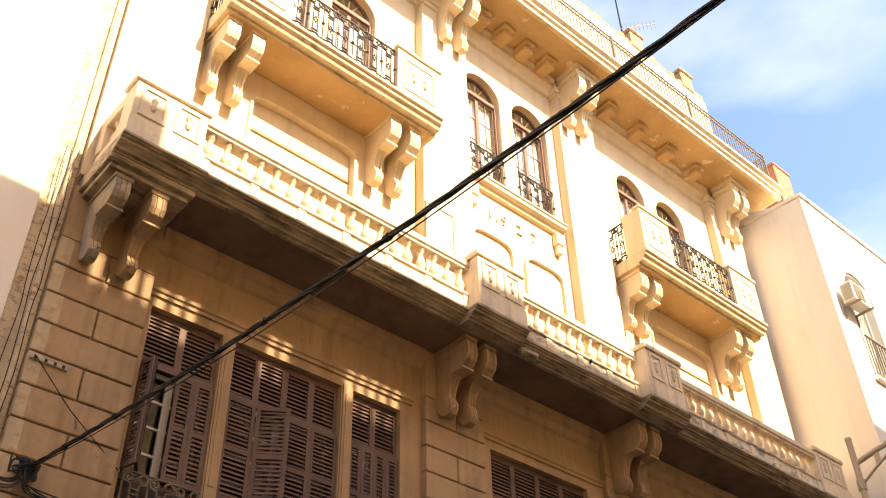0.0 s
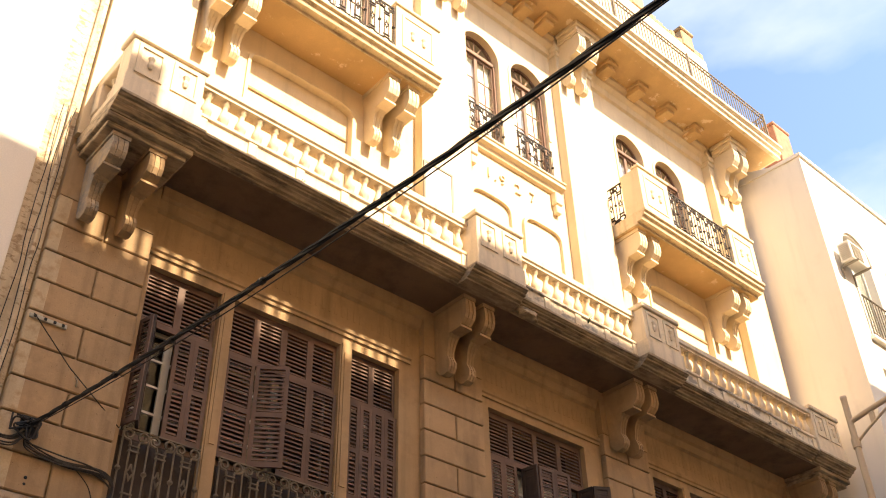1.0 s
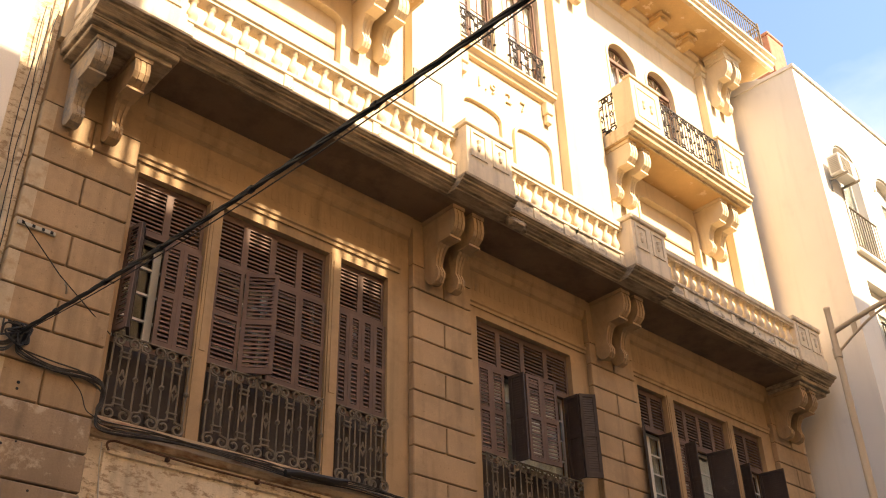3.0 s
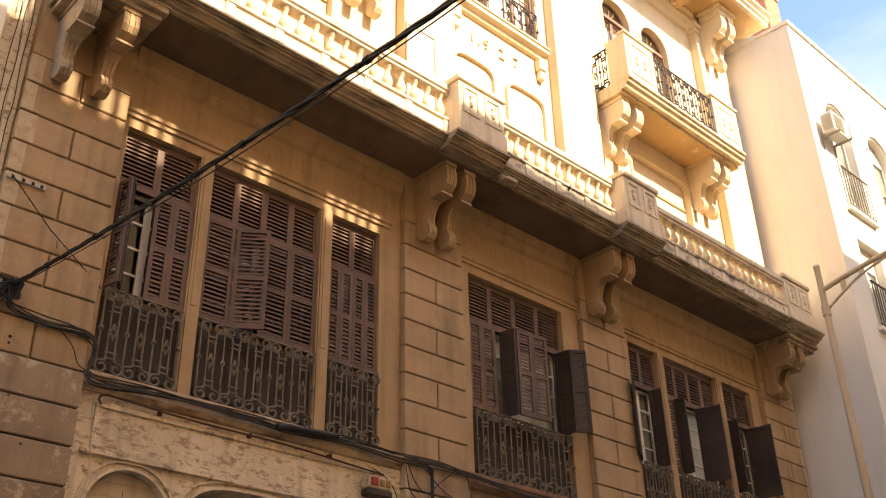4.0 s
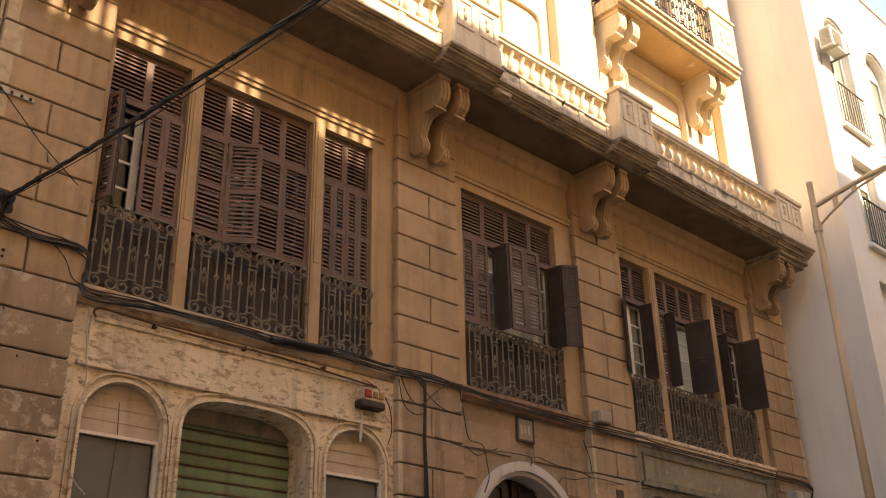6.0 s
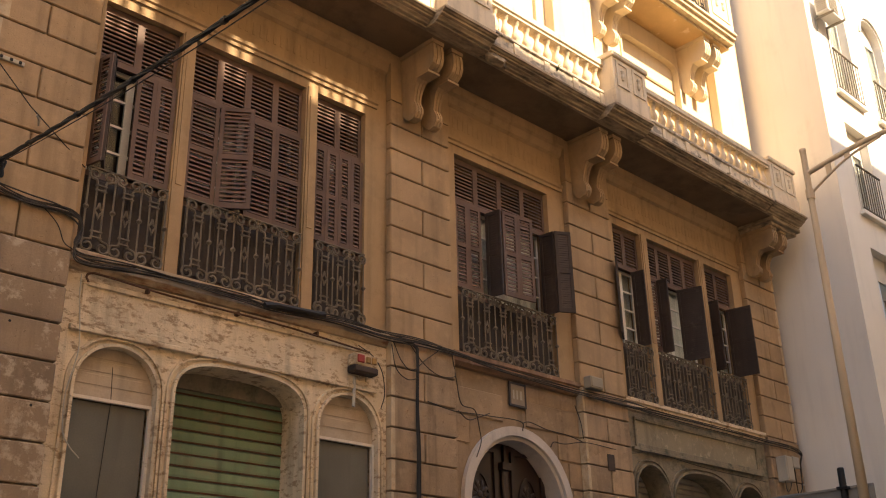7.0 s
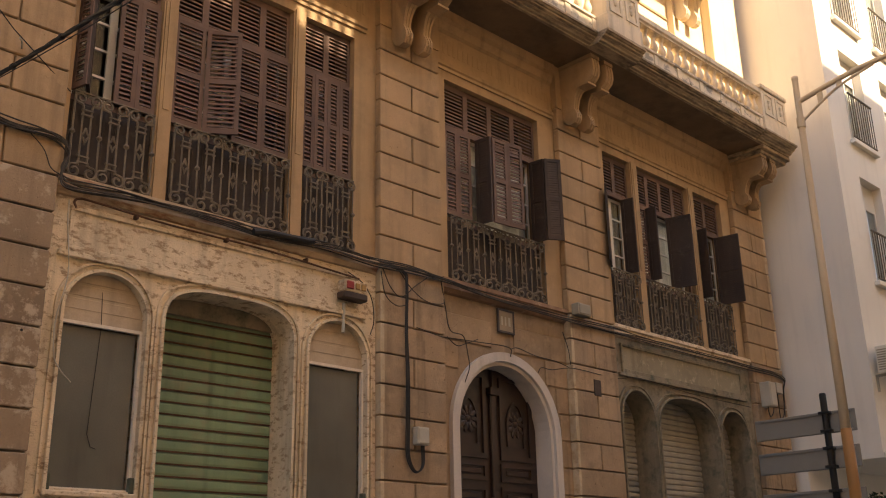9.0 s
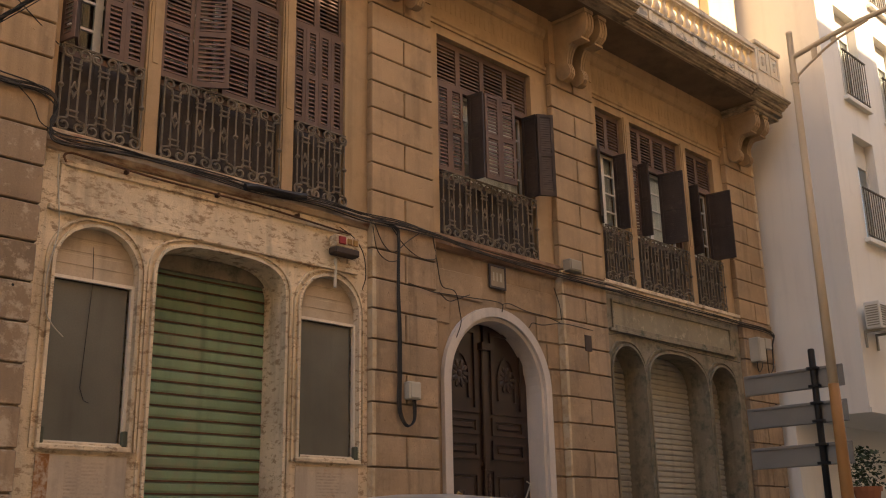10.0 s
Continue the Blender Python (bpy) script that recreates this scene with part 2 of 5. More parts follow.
def along_y(bm, poly_xz, y0, y1):
    prism(bm, poly_xz, lambda u, v, w: (u, w, v), y0, y1)
    bmesh.ops.recalc_face_normals(bm, faces=bm.faces)
    return bm


def tube(bm, pts, r, sides=5, r_end=None):
    """A round bar along points."""
    pts = [Vector(p) for p in pts]
    rings = []
    for i, p in enumerate(pts):
        d = (pts[min(i + 1, len(pts) - 1)] - pts[max(i - 1, 0)]).normalized()
        a = d.orthogonal().normalized() if abs(d.y) > 0.95 else d.cross(Vector((0, 1, 0))).normalized()
        c = d.cross(a)
        rr = r if r_end is None else r + (r_end - r) * i / (len(pts) - 1)
        rings.append([bm.verts.new(p + rr * (math.cos(k * math.tau / sides) * a + math.sin(k * math.tau / sides) * c)) for k in range(sides)])
    for u, v in zip(rings, rings[1:]):
        for k in range(sides):
            bm.faces.new((u[k], u[(k + 1) % sides], v[(k + 1) % sides], v[k]))
    bm.faces.new(rings[0])
    bm.faces.new(rings[-1][::-1])
    return bm


def lathe(bm, prof, sides=10, at=(0, 0, 0)):
    rings = []
    for r, z in prof:
        rings.append([bm.verts.new((at[0] + r * math.cos(k * math.tau / sides), at[1] + r * math.sin(k * math.tau / sides), at[2] + z)) for k in range(sides)])
    for u, v in zip(rings, rings[1:]):
        for k in range(sides):
            bm.faces.new((u[k], u[(k + 1) % sides], v[(k + 1) % sides], v[k]))
    bm.faces.new(rings[0][::-1])
    bm.faces.new(rings[-1])
    return bm


def wall(bm, x0, x1, z0, z1, y0, y1, holes=()):
    """A slab of wall in the facade's plane, with rectangular openings right through."""
    xs = sorted({x0, x1, *[h[0] for h in holes], *[h[1] for h in holes]})
    zs = sorted({z0, z1, *[h[2] for h in holes], *[h[3] for h in holes]})
    xs, zs = [x for x in xs if x0 <= x <= x1], [z for z in zs if z0 <= z <= z1]
    solid = lambda i, j: 0 <= i < len(xs) - 1 and 0 <= j < len(zs) - 1 and not any(
        h[0] <= (xs[i] + xs[i + 1]) / 2 <= h[1] and h[2] <= (zs[j] + zs[j + 1]) / 2 <= h[3] for h in holes)
    vs = {}

    def v(i, j, y):
        if (i, j, y) not in vs:
            vs[i, j, y] = bm.verts.new((xs[i], y, zs[j]))
        return vs[i, j, y]
    for i in range(len(xs) - 1):
        for j in range(len(zs) - 1):
            if not solid(i, j):
                continue
            bm.faces.new((v(i, j, y0), v(i + 1, j, y0), v(i + 1, j + 1, y0), v(i, j + 1, y0)))
            bm.faces.new((v(i, j, y1), v(i, j + 1, y1), v(i + 1, j + 1, y1), v(i + 1, j, y1)))
            for di, dj, a, b in ((-1, 0, (i, j), (i, j + 1)), (1, 0, (i + 1, j + 1), (i + 1, j)), (0, -1, (i + 1, j), (i, j)), (0, 1, (i, j + 1), (i + 1, j + 1))):
                if not solid(i + di, j + dj):
                    bm.faces.new((v(*a, y0), v(*b, y0), v(*b, y1), v(*a, y1)))
    return bm


def arch(x0, x1, zs, zt, n=2.0, k=24):
    """Points over an arch from its left springing to its right one; n above 2 squares the shoulders."""
    c, a = (x0 + x1) / 2, (x1 - x0) / 2
    out = []
    for i in range(k + 1):
        t = math.pi * (1 - i / k)
        co, si = math.cos(t), math.sin(t)
        out.append((c + a * math.copysign(abs(co) ** (2 / n), co), zs + (zt - zs) * abs(si) ** (2 / n)))
    out[0], out[-1] = (x0, zs), (x1, zs)
    return out


def spandrel(bm, curve, zt, y0, y1):
    """Fills the corners between an arch and the flat top of its opening."""
    for (xa, za), (xb, zb) in zip(curve, curve[1:]):
        if xb - xa < 1e-5:
            continue
        q = lambda x, z, y: bm.verts.new((x, y, z))
        bm.faces.new((q(xa, za, y0), q(xb, zb, y0), q(xb, zt + .001, y0), q(xa, zt + .001, y0)))
        bm.faces.new((q(xa, za, y0), q(xa, za, y1), q(xb, zb, y1), q(xb, zb, y0)))
    return bm


def band(bm, curve, w, y0, y1):
    """A moulding that follows a curve in the facade's plane, w wide to its outside, from y0 back to y1."""
    n = len(curve)
    rows = []
    for i, (x, z) in enumerate(curve):
        dx, dz = curve[min(i + 1, n - 1)][0] - curve[max(i - 1, 0)][0], curve[min(i + 1, n - 1)][1] - curve[max(i - 1, 0)][1]
        h = math.hypot(dx, dz) or 1
        ox, oz = x - dz / h * w, z + dx / h * w
        rows.append([bm.verts.new(p) for p in ((x, y1, z), (x, y0, z), (ox, y0, oz), (ox, y1, oz))])
    for a, b in zip(rows, rows[1:]):
        for k in range(3):
            bm.faces.new((a[k], b[k], b[k + 1], a[k + 1]))
    bm.faces.new(rows[0])
    bm.faces.new(rows[-1][::-1])
    bmesh.ops.recalc_face_normals(bm, faces=bm.faces)
    return bm


def jambs(curve, zb):
    """An arch with its two legs down to zb."""
    return [(curve[0][0], zb)] + curve + [(curve[-1][0], zb)]


def spiral(cx, cz, r0, r1, a0, a1, y=0.0, k=14):
    return [(cx + (r0 + (r1 - r0) * i / k) * math.cos(radians(a0 + (a1 - a0) * i / k)), y, cz + (r0 + (r1 - r0) * i / k) * math.sin(radians(a0 + (a1 - a0) * i / k))) for i in range(k + 1)]

# ---- the house front: measures ----
CX = 11.35                                   # the middle of the house
PIL = [(2.88, 4.15), (8.76, 9.98), (12.90, 14.12), (18.80, 20.05)]
FLOOR1, HEAD1, SLAB0, SLAB1 = 5.50, 8.87, 10.07, 10.28
ROOF0, ROOF1 = 19.62, 19.95
OPEN1 = [(4.24, 5.30), (5.50, 7.27), (7.48, 8.36), (10.21, 12.48), (14.34, 15.20), (15.42, 17.19), (17.40, 18.46)]
ARCHWIN = [(5.10, 6.16), (6.62, 7.68), (10.07, 11.14), (11.52, 12.60), (15.04, 16.06), (16.52, 17.58)]
PANEL = [(5.28, 7.34), (15.42, 17.50)]

# ---- the ground ----
bm = boxes((-150, 400, -300, 300, -0.4, -0.13))
tagged(part("ground", bm, ASPHALT), "dark worn asphalt of the street", "ground", kind="structure")
bm = boxes((-40, 60, -4.0, 0.3, -0.2, -0.012))
pavement = tagged(part("pavement", bm, PAVE), "grey paved footway before the house fronts", "pavement", kind="structure")
bm = boxes((-40, 60, -4.16, -4.0, -0.25, 0.0), bevel=0.02)
tagged(part("kerb", bm, KERB), "grey granite kerb along the footway", "kerb", kind="structure")

# ---- the walls of the house ----
low_holes = [(4.39, 5.35, 2.17, 4.50), (5.57, 7.37, 0.0, 4.52), (7.61, 8.57, 2.17, 4.50), (10.30, 12.44, 0.0, 4.42),
             (14.27, 15.24, 0.0, 4.38), (15.38, 17.34, 0.0, 4.40), (17.46, 18.46, 0.0, 4.34)]
bm = bmesh.new()
wall(bm, 2.50, 20.20, -0.1, FLOOR1, 0.0, 0.45, [h if i == 3 else (h[0] - .015, h[1] + .015, h[2], h[3] + .015) for i, h in enumerate(low_holes)])
ARCHES = [arch(4.39, 5.35, 4.04, 4.50), arch(5.57, 7.37, 4.02, 4.52, 3.2), arch(7.61, 8.57, 4.04, 4.50), arch(10.30, 12.44, 3.35, 4.42),
          arch(14.27, 15.24, 3.85, 4.38), arch(15.38, 17.34, 3.75, 4.40, 2.6), arch(17.46, 18.46, 3.85, 4.34)]
spandrel(bm, ARCHES[3], low_holes[3][3], 0.0, 0.45)
wall_ground = tagged(part("wall_ground_floor", bm, LOWBLOCK), "stained ochre stucco wall of the ground floor", "wall", kind="structure")

bm = bmesh.new()
wall(bm, 2.50, 20.20, FLOOR1, SLAB1, 0.0, 0.45, [(a, b, FLOOR1, HEAD1) for a, b in OPEN1])
wall_first = tagged(part("wall_first_floor", bm, OCHRE), "brown-ochre stucco wall of the first floor in shade", "wall", kind="structure")

up_holes = [(a, b, 14.9 if i in (2, 3) else 14.55, 18.14) for i, (a, b) in enumerate(ARCHWIN)] + [(a, b, 10.9, 13.74) for a, b in PANEL]
bm = bmesh.new()
wall(bm, 2.50, 20.20, SLAB1, ROOF0 + 0.1, 0.10, 0.50, up_holes)
for a, b in ARCHWIN:
    spandrel(bm, arch(a, b, 18.14 - (b - a) / 2, 18.14), 18.14, 0.10, 0.50)
for a, b in PANEL:
    spandrel(bm, arch(a, b, 13.44, 13.74, 5.0, 32), 13.74, 0.10, 0.50)
wall_upper = tagged(part("wall_upper_floors", bm, CREAM), "sunlit cream stucco wall of the upper floors", "wall", kind="structure")

# plain room shells behind, their dimness put into the dark colour
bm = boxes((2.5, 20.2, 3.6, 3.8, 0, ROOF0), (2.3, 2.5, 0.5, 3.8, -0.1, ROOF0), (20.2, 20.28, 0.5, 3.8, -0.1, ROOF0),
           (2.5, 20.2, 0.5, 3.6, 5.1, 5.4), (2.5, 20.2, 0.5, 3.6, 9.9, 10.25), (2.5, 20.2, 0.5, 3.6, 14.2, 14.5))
tagged(part("wall_inner_rooms", bm, DARKROOM), "plain dark-coloured room shells that stand for the dimness behind the windows", "wall", kind="structure")


# ---- pilasters of cut blocks ----
def block_row(parent, x0, x1, z0, z1, yf, splits, yb=0.0, material=None):
    xs = [x0, *splits, x1]
    for a, b in zip(xs, xs[1:]):
        g = 0.010
        bm = boxes((a + (g if a > x0 else 0), b - (g if b < x1 else 0), yf, yb, z0 + g, z1 - g), bevel=0.012)
        part("stone_block", bm, material or BLOCK, parent)


COURSE = 0.4215                              # the height of a course of blocks


def pilaster(x0, x1):
    p = thing("pilaster", "ochre stucco pilaster lined out in large blocks", "pilaster", "pilasters of the house front", "structure")
    # core, recessed behind the joints
    core = boxes((x0 + .02, x1 - .02, -0.075, -0.0, 0.0, SLAB0))
    part("pilaster_core", core, OCHRE, p)
    for i in range(9):
        z, z1 = 5.445 + i * COURSE, 5.445 + (i + 1) * COURSE
        block_row(p, x0, x1, z, z1, -0.12, [] if i % 2 else [x0 + 0.52 * (x1 - x0)], 0.0)
        if x0 < 4 or x0 > 18:
            w = random.uniform(.10, .26)
            e = (x0 - .003, x0 + w) if x0 < 4 else (x1 - .6 * w, x1 + .003)
            part("worn_edge", boxes((e[0], e[1], -.1235, -.02, z + .012, z1 - .012), bevel=.01), WORN, p)
    shaft = boxes((x0, x1, -0.12, 0.0, 5.445 + 9 * COURSE, SLAB0))
    part("pilaster_neck", shaft, OCHRE, p)
    low = [.62] + [5.02 - COURSE * k for k in range(10, -1, -1)] + [5.44]
    for i, (z, z1) in enumerate(zip(low, low[1:])):
        block_row(p, x0, x1, z, z1, -0.14, [] if i % 2 or x0 < 4 else [x0 + 0.5 * (x1 - x0)], 0.0, PATCHED if x0 < 4 else LOWBLOCK)
        if 8 < x0 < 13:
            part("worn_edge", boxes((x0 - .012, x0 + random.uniform(.03, .07), -.143, -.002, z + .012, z1 - .012), bevel=.008), WORN, p)
    part("plinth", boxes((x0 - .02, x1 + .02, -0.17, 0.0, 0.0, 0.62), bevel=.015), GREYSTONE, p)
    # smooth upper strip with its capital mouldings
    if x0 < 4 or x0 > 18:
        part("bracket_cap", boxes((x0 + .04, x1 - .04, -.98, -.10, SLAB0 - .09, SLAB0 - .002), (x0 + .09, x1 - .09, -.90, -.10, SLAB0 - .17, SLAB0 - .09), bevel=.012), STONE, p)
    part("upper_strip", boxes((x0, x1, -0.12, 0.10, SLAB1, 19.0)), CREAM, p)
    part("capital", boxes((x0 - .03, x1 + .03, -0.16, 0.10, 18.98, 19.12), (x0 - .05, x1 + .05, -0.2, 0.10, 19.12, 19.3), (x0, x1, -0.14, 0.10, 19.3, ROOF0), bevel=.015), CREAM, p)
    return p


PILASTERS = [pilaster(a, b) for a, b in PIL]

# blocks of the wall round the street door
door_wall = thing("door_surround_wall", "ochre wall of lined-out blocks round the street door", "wall", kind="structure")
low = [.62] + [5.02 - COURSE * k for k in range(10, -1, -1)]
for z, z1 in zip(low, low[1:]):
    r = 1.27
    half = r if z1 < 3.40 else (math.sqrt(max(0, r * r - (z - 3.35) ** 2)) if z > 3.35 else r)
    if z < 4.61:
        block_row(door_wall, 9.99, CX - half - 0.02, z, z1, -0.02, [], 0.0, LOWBLOCK)
        block_row(door_wall, CX + half + 0.02, 12.89, z, z1, -0.02, [], 0.0, LOWBLOCK)


# ---- string courses, hoods over the openings ----
def moulding(name, x0, x1, prof, material, label, category="moulding"):
    bm = bmesh.new()
    along_x(bm, prof, x0, x1)
    return tagged(part(name, bm, material), label, category, kind="structure")


for a, b in ((4.16, 8.75), (9.99, 12.89), (14.13, 18.79)):
    moulding("trim_window_hood", a, b - (0.18 if a < 9 else 0), [(0, 9.02), (-.03, 9.02), (-.03, 9.07), (-.055, 9.09), (-.055, 9.15), (0, 9.17)], OCHRE, "ochre moulded hood over the windows")
    moulding("trim_floor_course", a, b, [(0, 5.28), (-.05, 5.30), (-.09, 5.36), (-.09, 5.42), (-.12, 5.44), (-.12, 5.50), (0, 5.50)], (RUSTPEEL if b < 9 else BROWNTRIM) if b < 13 else PEEL, "chipped moulded sill course below the railings")
    moulding("trim_ceiling_cove", a, b, [(0, 9.70), (-.05, 9.74), (-.09, 9.86), (-.14, 9.90), (-.14, SLAB0), (0, SLAB0)], OCHRE, "ochre cove below the balcony slab")
    moulding("trim_roof_cove", a, b, [(.10, 19.05), (.03, 19.08), (.0, 19.24), (-.1, 19.34), (-.1, 19.45), (-.18, 19.52), (-.18, ROOF0), (.10, ROOF0)], CREAM, "cream cove under the roof overhang")

# ---- shallow fluted frieze under the slab ----
flute = None
for k, (a, b) in enumerate(((4.20, 8.70), (10.02, 12.85), (14.16, 18.75))):
    t = thing("frieze", "shallow fluted stucco frieze high on the ochre wall", "frieze", "friezes of the first floor", "structure")
    x = a + .08
    while x < b - .08:
        if flute is None:
            flute = part("flute", boxes((-.022, .022, -.004, .002, 0, .20), bevel=.002), OCHRE, t)
            flute.location = (x, 0, 9.34)
        else:
            share("flute", flute.data, t, pose(x, 0, 9.34))
        x += .115

# ---- the long balcony ----
long_balcony = thing("long_balcony", "weathered stone balcony slab running along the whole front", "balcony", kind="structure")
EDGE = [(0.0, SLAB0), (-0.97, SLAB0), (-0.97, SLAB0 + .03), (-1.02, SLAB0 + .034), (-1.035, SLAB0 + .06), (-1.07, SLAB0 + .08), (-1.07, SLAB0 + .09), (-1.12, SLAB0 + .10), (-1.12, SLAB0 + .13), (-1.15, SLAB0 + .137), (-1.165, SLAB0 + .155), (-1.19, SLAB0 + .162), (-1.19, SLAB1 - .01), (0.0, SLAB1 - .01)]


def shifted(prof, d):
    return [(y - d if y < -0.5 else y, z) for y, z in prof]


for a, b in ((4.12, 8.74), (9.84, 12.86), (13.96, 18.58)):
    part("slab", along_x(bmesh.new(), EDGE, a, b), STONE, long_balcony)
for a, b, d in ((2.93, 4.13, .02), (8.72, 9.86, .20), (12.84, 13.98, .20), (18.60, 19.96, .03)):
    part("slab_projection", along_x(bmesh.new(), [(y, z + (.003 if z > 10.2 else -.003)) for y, z in shifted(EDGE, d)], a, b), STONE, long_balcony)

# thin soffit sheets, coloured dark for the shade below the slab
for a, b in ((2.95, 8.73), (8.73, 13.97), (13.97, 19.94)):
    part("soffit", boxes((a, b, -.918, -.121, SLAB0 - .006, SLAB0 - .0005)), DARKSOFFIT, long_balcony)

# ---- its balustrade ----
balustrade = thing("balustrade", "pale stone balustrade with turned balusters and panelled piers", "balustrade", kind="structure")
prof = [(.074, 0), (.074, .035), (.05, .045), (.046, .07), (.072, .11), (.084, .16), (.072, .22), (.048, .29), (.040, .35), (.046, .40), (.064, .415), (.064, .44), (.076, .45), (.076, .48)]
bm = lathe(bmesh.new(), prof, 10)
first = part("baluster", bm, BALUS, balustrade, smooth=True)
first.location = (4.25, -1.03, 10.61)
for a, b in ((4.02, 8.82), (9.78, 12.92), (13.88, 18.68)):
    n = round((b - a) / 0.262)
    for i in range(n):
        x = a + (i + .5) * (b - a) / n
        if a < 5 and i == 0:
            first.location.x = x
            continue
        share("baluster", first.data, balustrade, pose(x, -1.03, 10.61, 0, 0, random.uniform(0, 90)))
    part("handrail", along_x(bmesh.new(), [(-.93, 11.08), (-.93, 11.12), (-.90, 11.14), (-.90, 11.24), (-.95, 11.27), (-1.11, 11.27), (-1.16, 11.24), (-1.16, 11.14), (-1.13, 11.12), (-1.13, 11.08)], a, b), BALUS, balustrade)
    part("base_course", along_x(bmesh.new(), [(-.91, SLAB1), (-.91, 10.57), (-.94, 10.61), (-1.14, 10.61), (-1.14, 10.565), (-1.105, 10.55), (-1.105, 10.35), (-1.13, 10.33), (-1.13, SLAB1)], a, b), BALUS if a < 5 else GREYBASE, balustrade)
    k = max(2, round((b - a) / .78))
    for i in range(k + 1):
        x = a + .07 + (b - a - .14) * i / k
        part("base_block", boxes((x - .07, x + .07, -1.128, -1.10, 10.34, 10.555), bevel=.006), BALUS, balustrade)


def pier(x0, x1, yf, yb):
    body = part("pier", boxes((x0, x1, yf, yb, SLAB1, 11.26), bevel=.01), BALUS, balustrade)
    part("pier_cap", boxes((x0 - .04, x1 + .04, yf - .04, yb, 11.26, 11.36), bevel=.015), BALUS, body)
    part("pier_foot", boxes((x0 - .02, x1 + .02, yf - .025, yb, SLAB1, 10.61), bevel=.01), BALUS, body)
    w = (x1 - x0)
    for k in (0, 1):
        a = x0 + .08 + k * (w / 2 - .02)
        b = a + w / 2 - .14
        part("pier_panel", wall(bmesh.new(), a, b, 10.68, 11.20, yf - .02, yf, [(a + .05, b - .05, 10.73, 11.15)]), BALUS, body)
        bm = bmesh.new()
        lathe(bm, [(.0, -.12), (.03, -.1), (.045, -.04), (.03, .02), (.05, .08), (.02, .13)], 8, ((a + b) / 2, yf - .005, 10.94))
        part("pier_ornament", bm, BALUS, body)


pier(2.97, 4.02, -1.16, -0.82)
pier(8.80, 9.80, -1.36, -0.90)
pier(12.90, 13.90, -1.36, -0.90)
pier(18.68, 19.73, -1.16, -0.82)

for x0, x1 in ((3.0, 3.22), (19.48, 19.70)):
    part("return_base", boxes((x0, x1, -.82, -.12, SLAB1, 10.61), bevel=.01), BALUS, balustrade)
    part("return_handrail", boxes((x0 - .02, x1 + .02, -.82, -.12, 11.08, 11.27), bevel=.015), BALUS, balustrade)
    part("half_pier", boxes((x0 - .02, x1 + .02, -.32, -.12, 10.61, 11.08), bevel=.01), BALUS, balustrade)
    for y in (-.70, -.46):
        share("baluster", first.data, balustrade, pose((x0 + x1) / 2, y, 10.61))

# ---- the small upper balconies ----
def small_balcony(x0, x1):
    t = thing("small_balcony", "cream stone balcony with panelled corner piers and iron rails", "balcony", "small balconies of the upper floor", "structure")
    prof = [(.10, 14.24), (-.72, 14.24), (-.72, 14.30), (-.84, 14.30), (-.87, 14.38), (-.92, 14.40), (-.92, 14.47), (-.97, 14.49), (-.97, 14.55), (.10, 14.55)]
    part("slab", along_x(bmesh.new(), prof, x0, x1), CREAMD, t)
    for k, (a, b) in enumerate(((x0 + .04, x0 + 1.05), (x1 - 1.05, x1 - .04))):
        body = part("pier", boxes((a, b, -.93, -.80, 14.55, 15.72)), CREAM, t)
        s = (a, a + .13) if k == 0 else (b - .13, b)
        part("pier_return", boxes((s[0], s[1], -.797, -.44, 14.55, 15.72)), CREAM, body)
        part("pier_cap", boxes((a - .03, b + .03, -.97, -.76, 15.72, 15.79), bevel=.01), CREAM, body)
        q = .14
        part("pier_panel", wall(bmesh.new(), a + q, b - q, 14.72, 15.56, -.948, -.93, [(a + q + .05, b - q - .05, 14.77, 15.51)]), CREAM, body)
        for d in (-.13, .13):
            part("pier_ornament", lathe(bmesh.new(), [(.0, -.12), (.035, -.1), (.045, -.04), (.03, .02), (.05, .08), (.02, .13)], 8, ((a + b) / 2 + d, -.935, 15.12)), CREAM, body)
    return t


BALC = [(4.17, 8.52), (14.18, 18.53)]
for a, b in BALC:
    t = small_balcony(a, b)
    part("soffit", boxes((a + .06, b - .06, -.70, .095, 14.233, 14.2395)), SOFFIT, t)

# ---- scroll brackets ----
def bracket(w, h, d):
    """A console: a rounded head on a thin neck that ends in a small scroll, ribbed on its face and narrowing downwards."""
    ctrl = [(-1.0, -.07), (-1.03, -.17), (-1.03, -.27), (-.98, -.35), (-.86, -.415), (-.70, -.44), (-.56, -.45), (-.46, -.50), (-.40, -.57), (-.36, -.66), (-.34, -.74),
            (-.38, -.79), (-.42, -.85), (-.41, -.92), (-.34, -.98), (-.22, -1.0), (-.10, -.965), (0, -.88)]
    prof = [(0, 0), (-d, 0)] + [(a * d, b * h) for a, b in ctrl]
    bm = bmesh.new()
    along_x(bm, prof, -w * .40, w * .40)
    for c in (-w * .31, 0, w * .31):
        along_x(bm, [(y - .014 if (y < -.05 and z < -.05 * h) else y, z) for y, z in [(0, -.07 * h)] + prof[2:]], c - w * .11, c + w * .11)
    box(bm, -w / 2, w / 2, -.88 * d, -.50 * d, -.462 * h, -.43 * h)
    for v in bm.verts:
        v.co.x *= 1.0 - .30 * min(1, max(0, (-v.co.z / h - .40) / .25))
    box(bm, -w / 2, w / 2, -d - .02, 0, -.06 * h, 0)
    lathe(bm, [(.0, -.03), (.028, -.02), (.034, 0), (.028, .02), (0, .03)], 8, (0, -.40 * d, -.90 * h))
    return bm


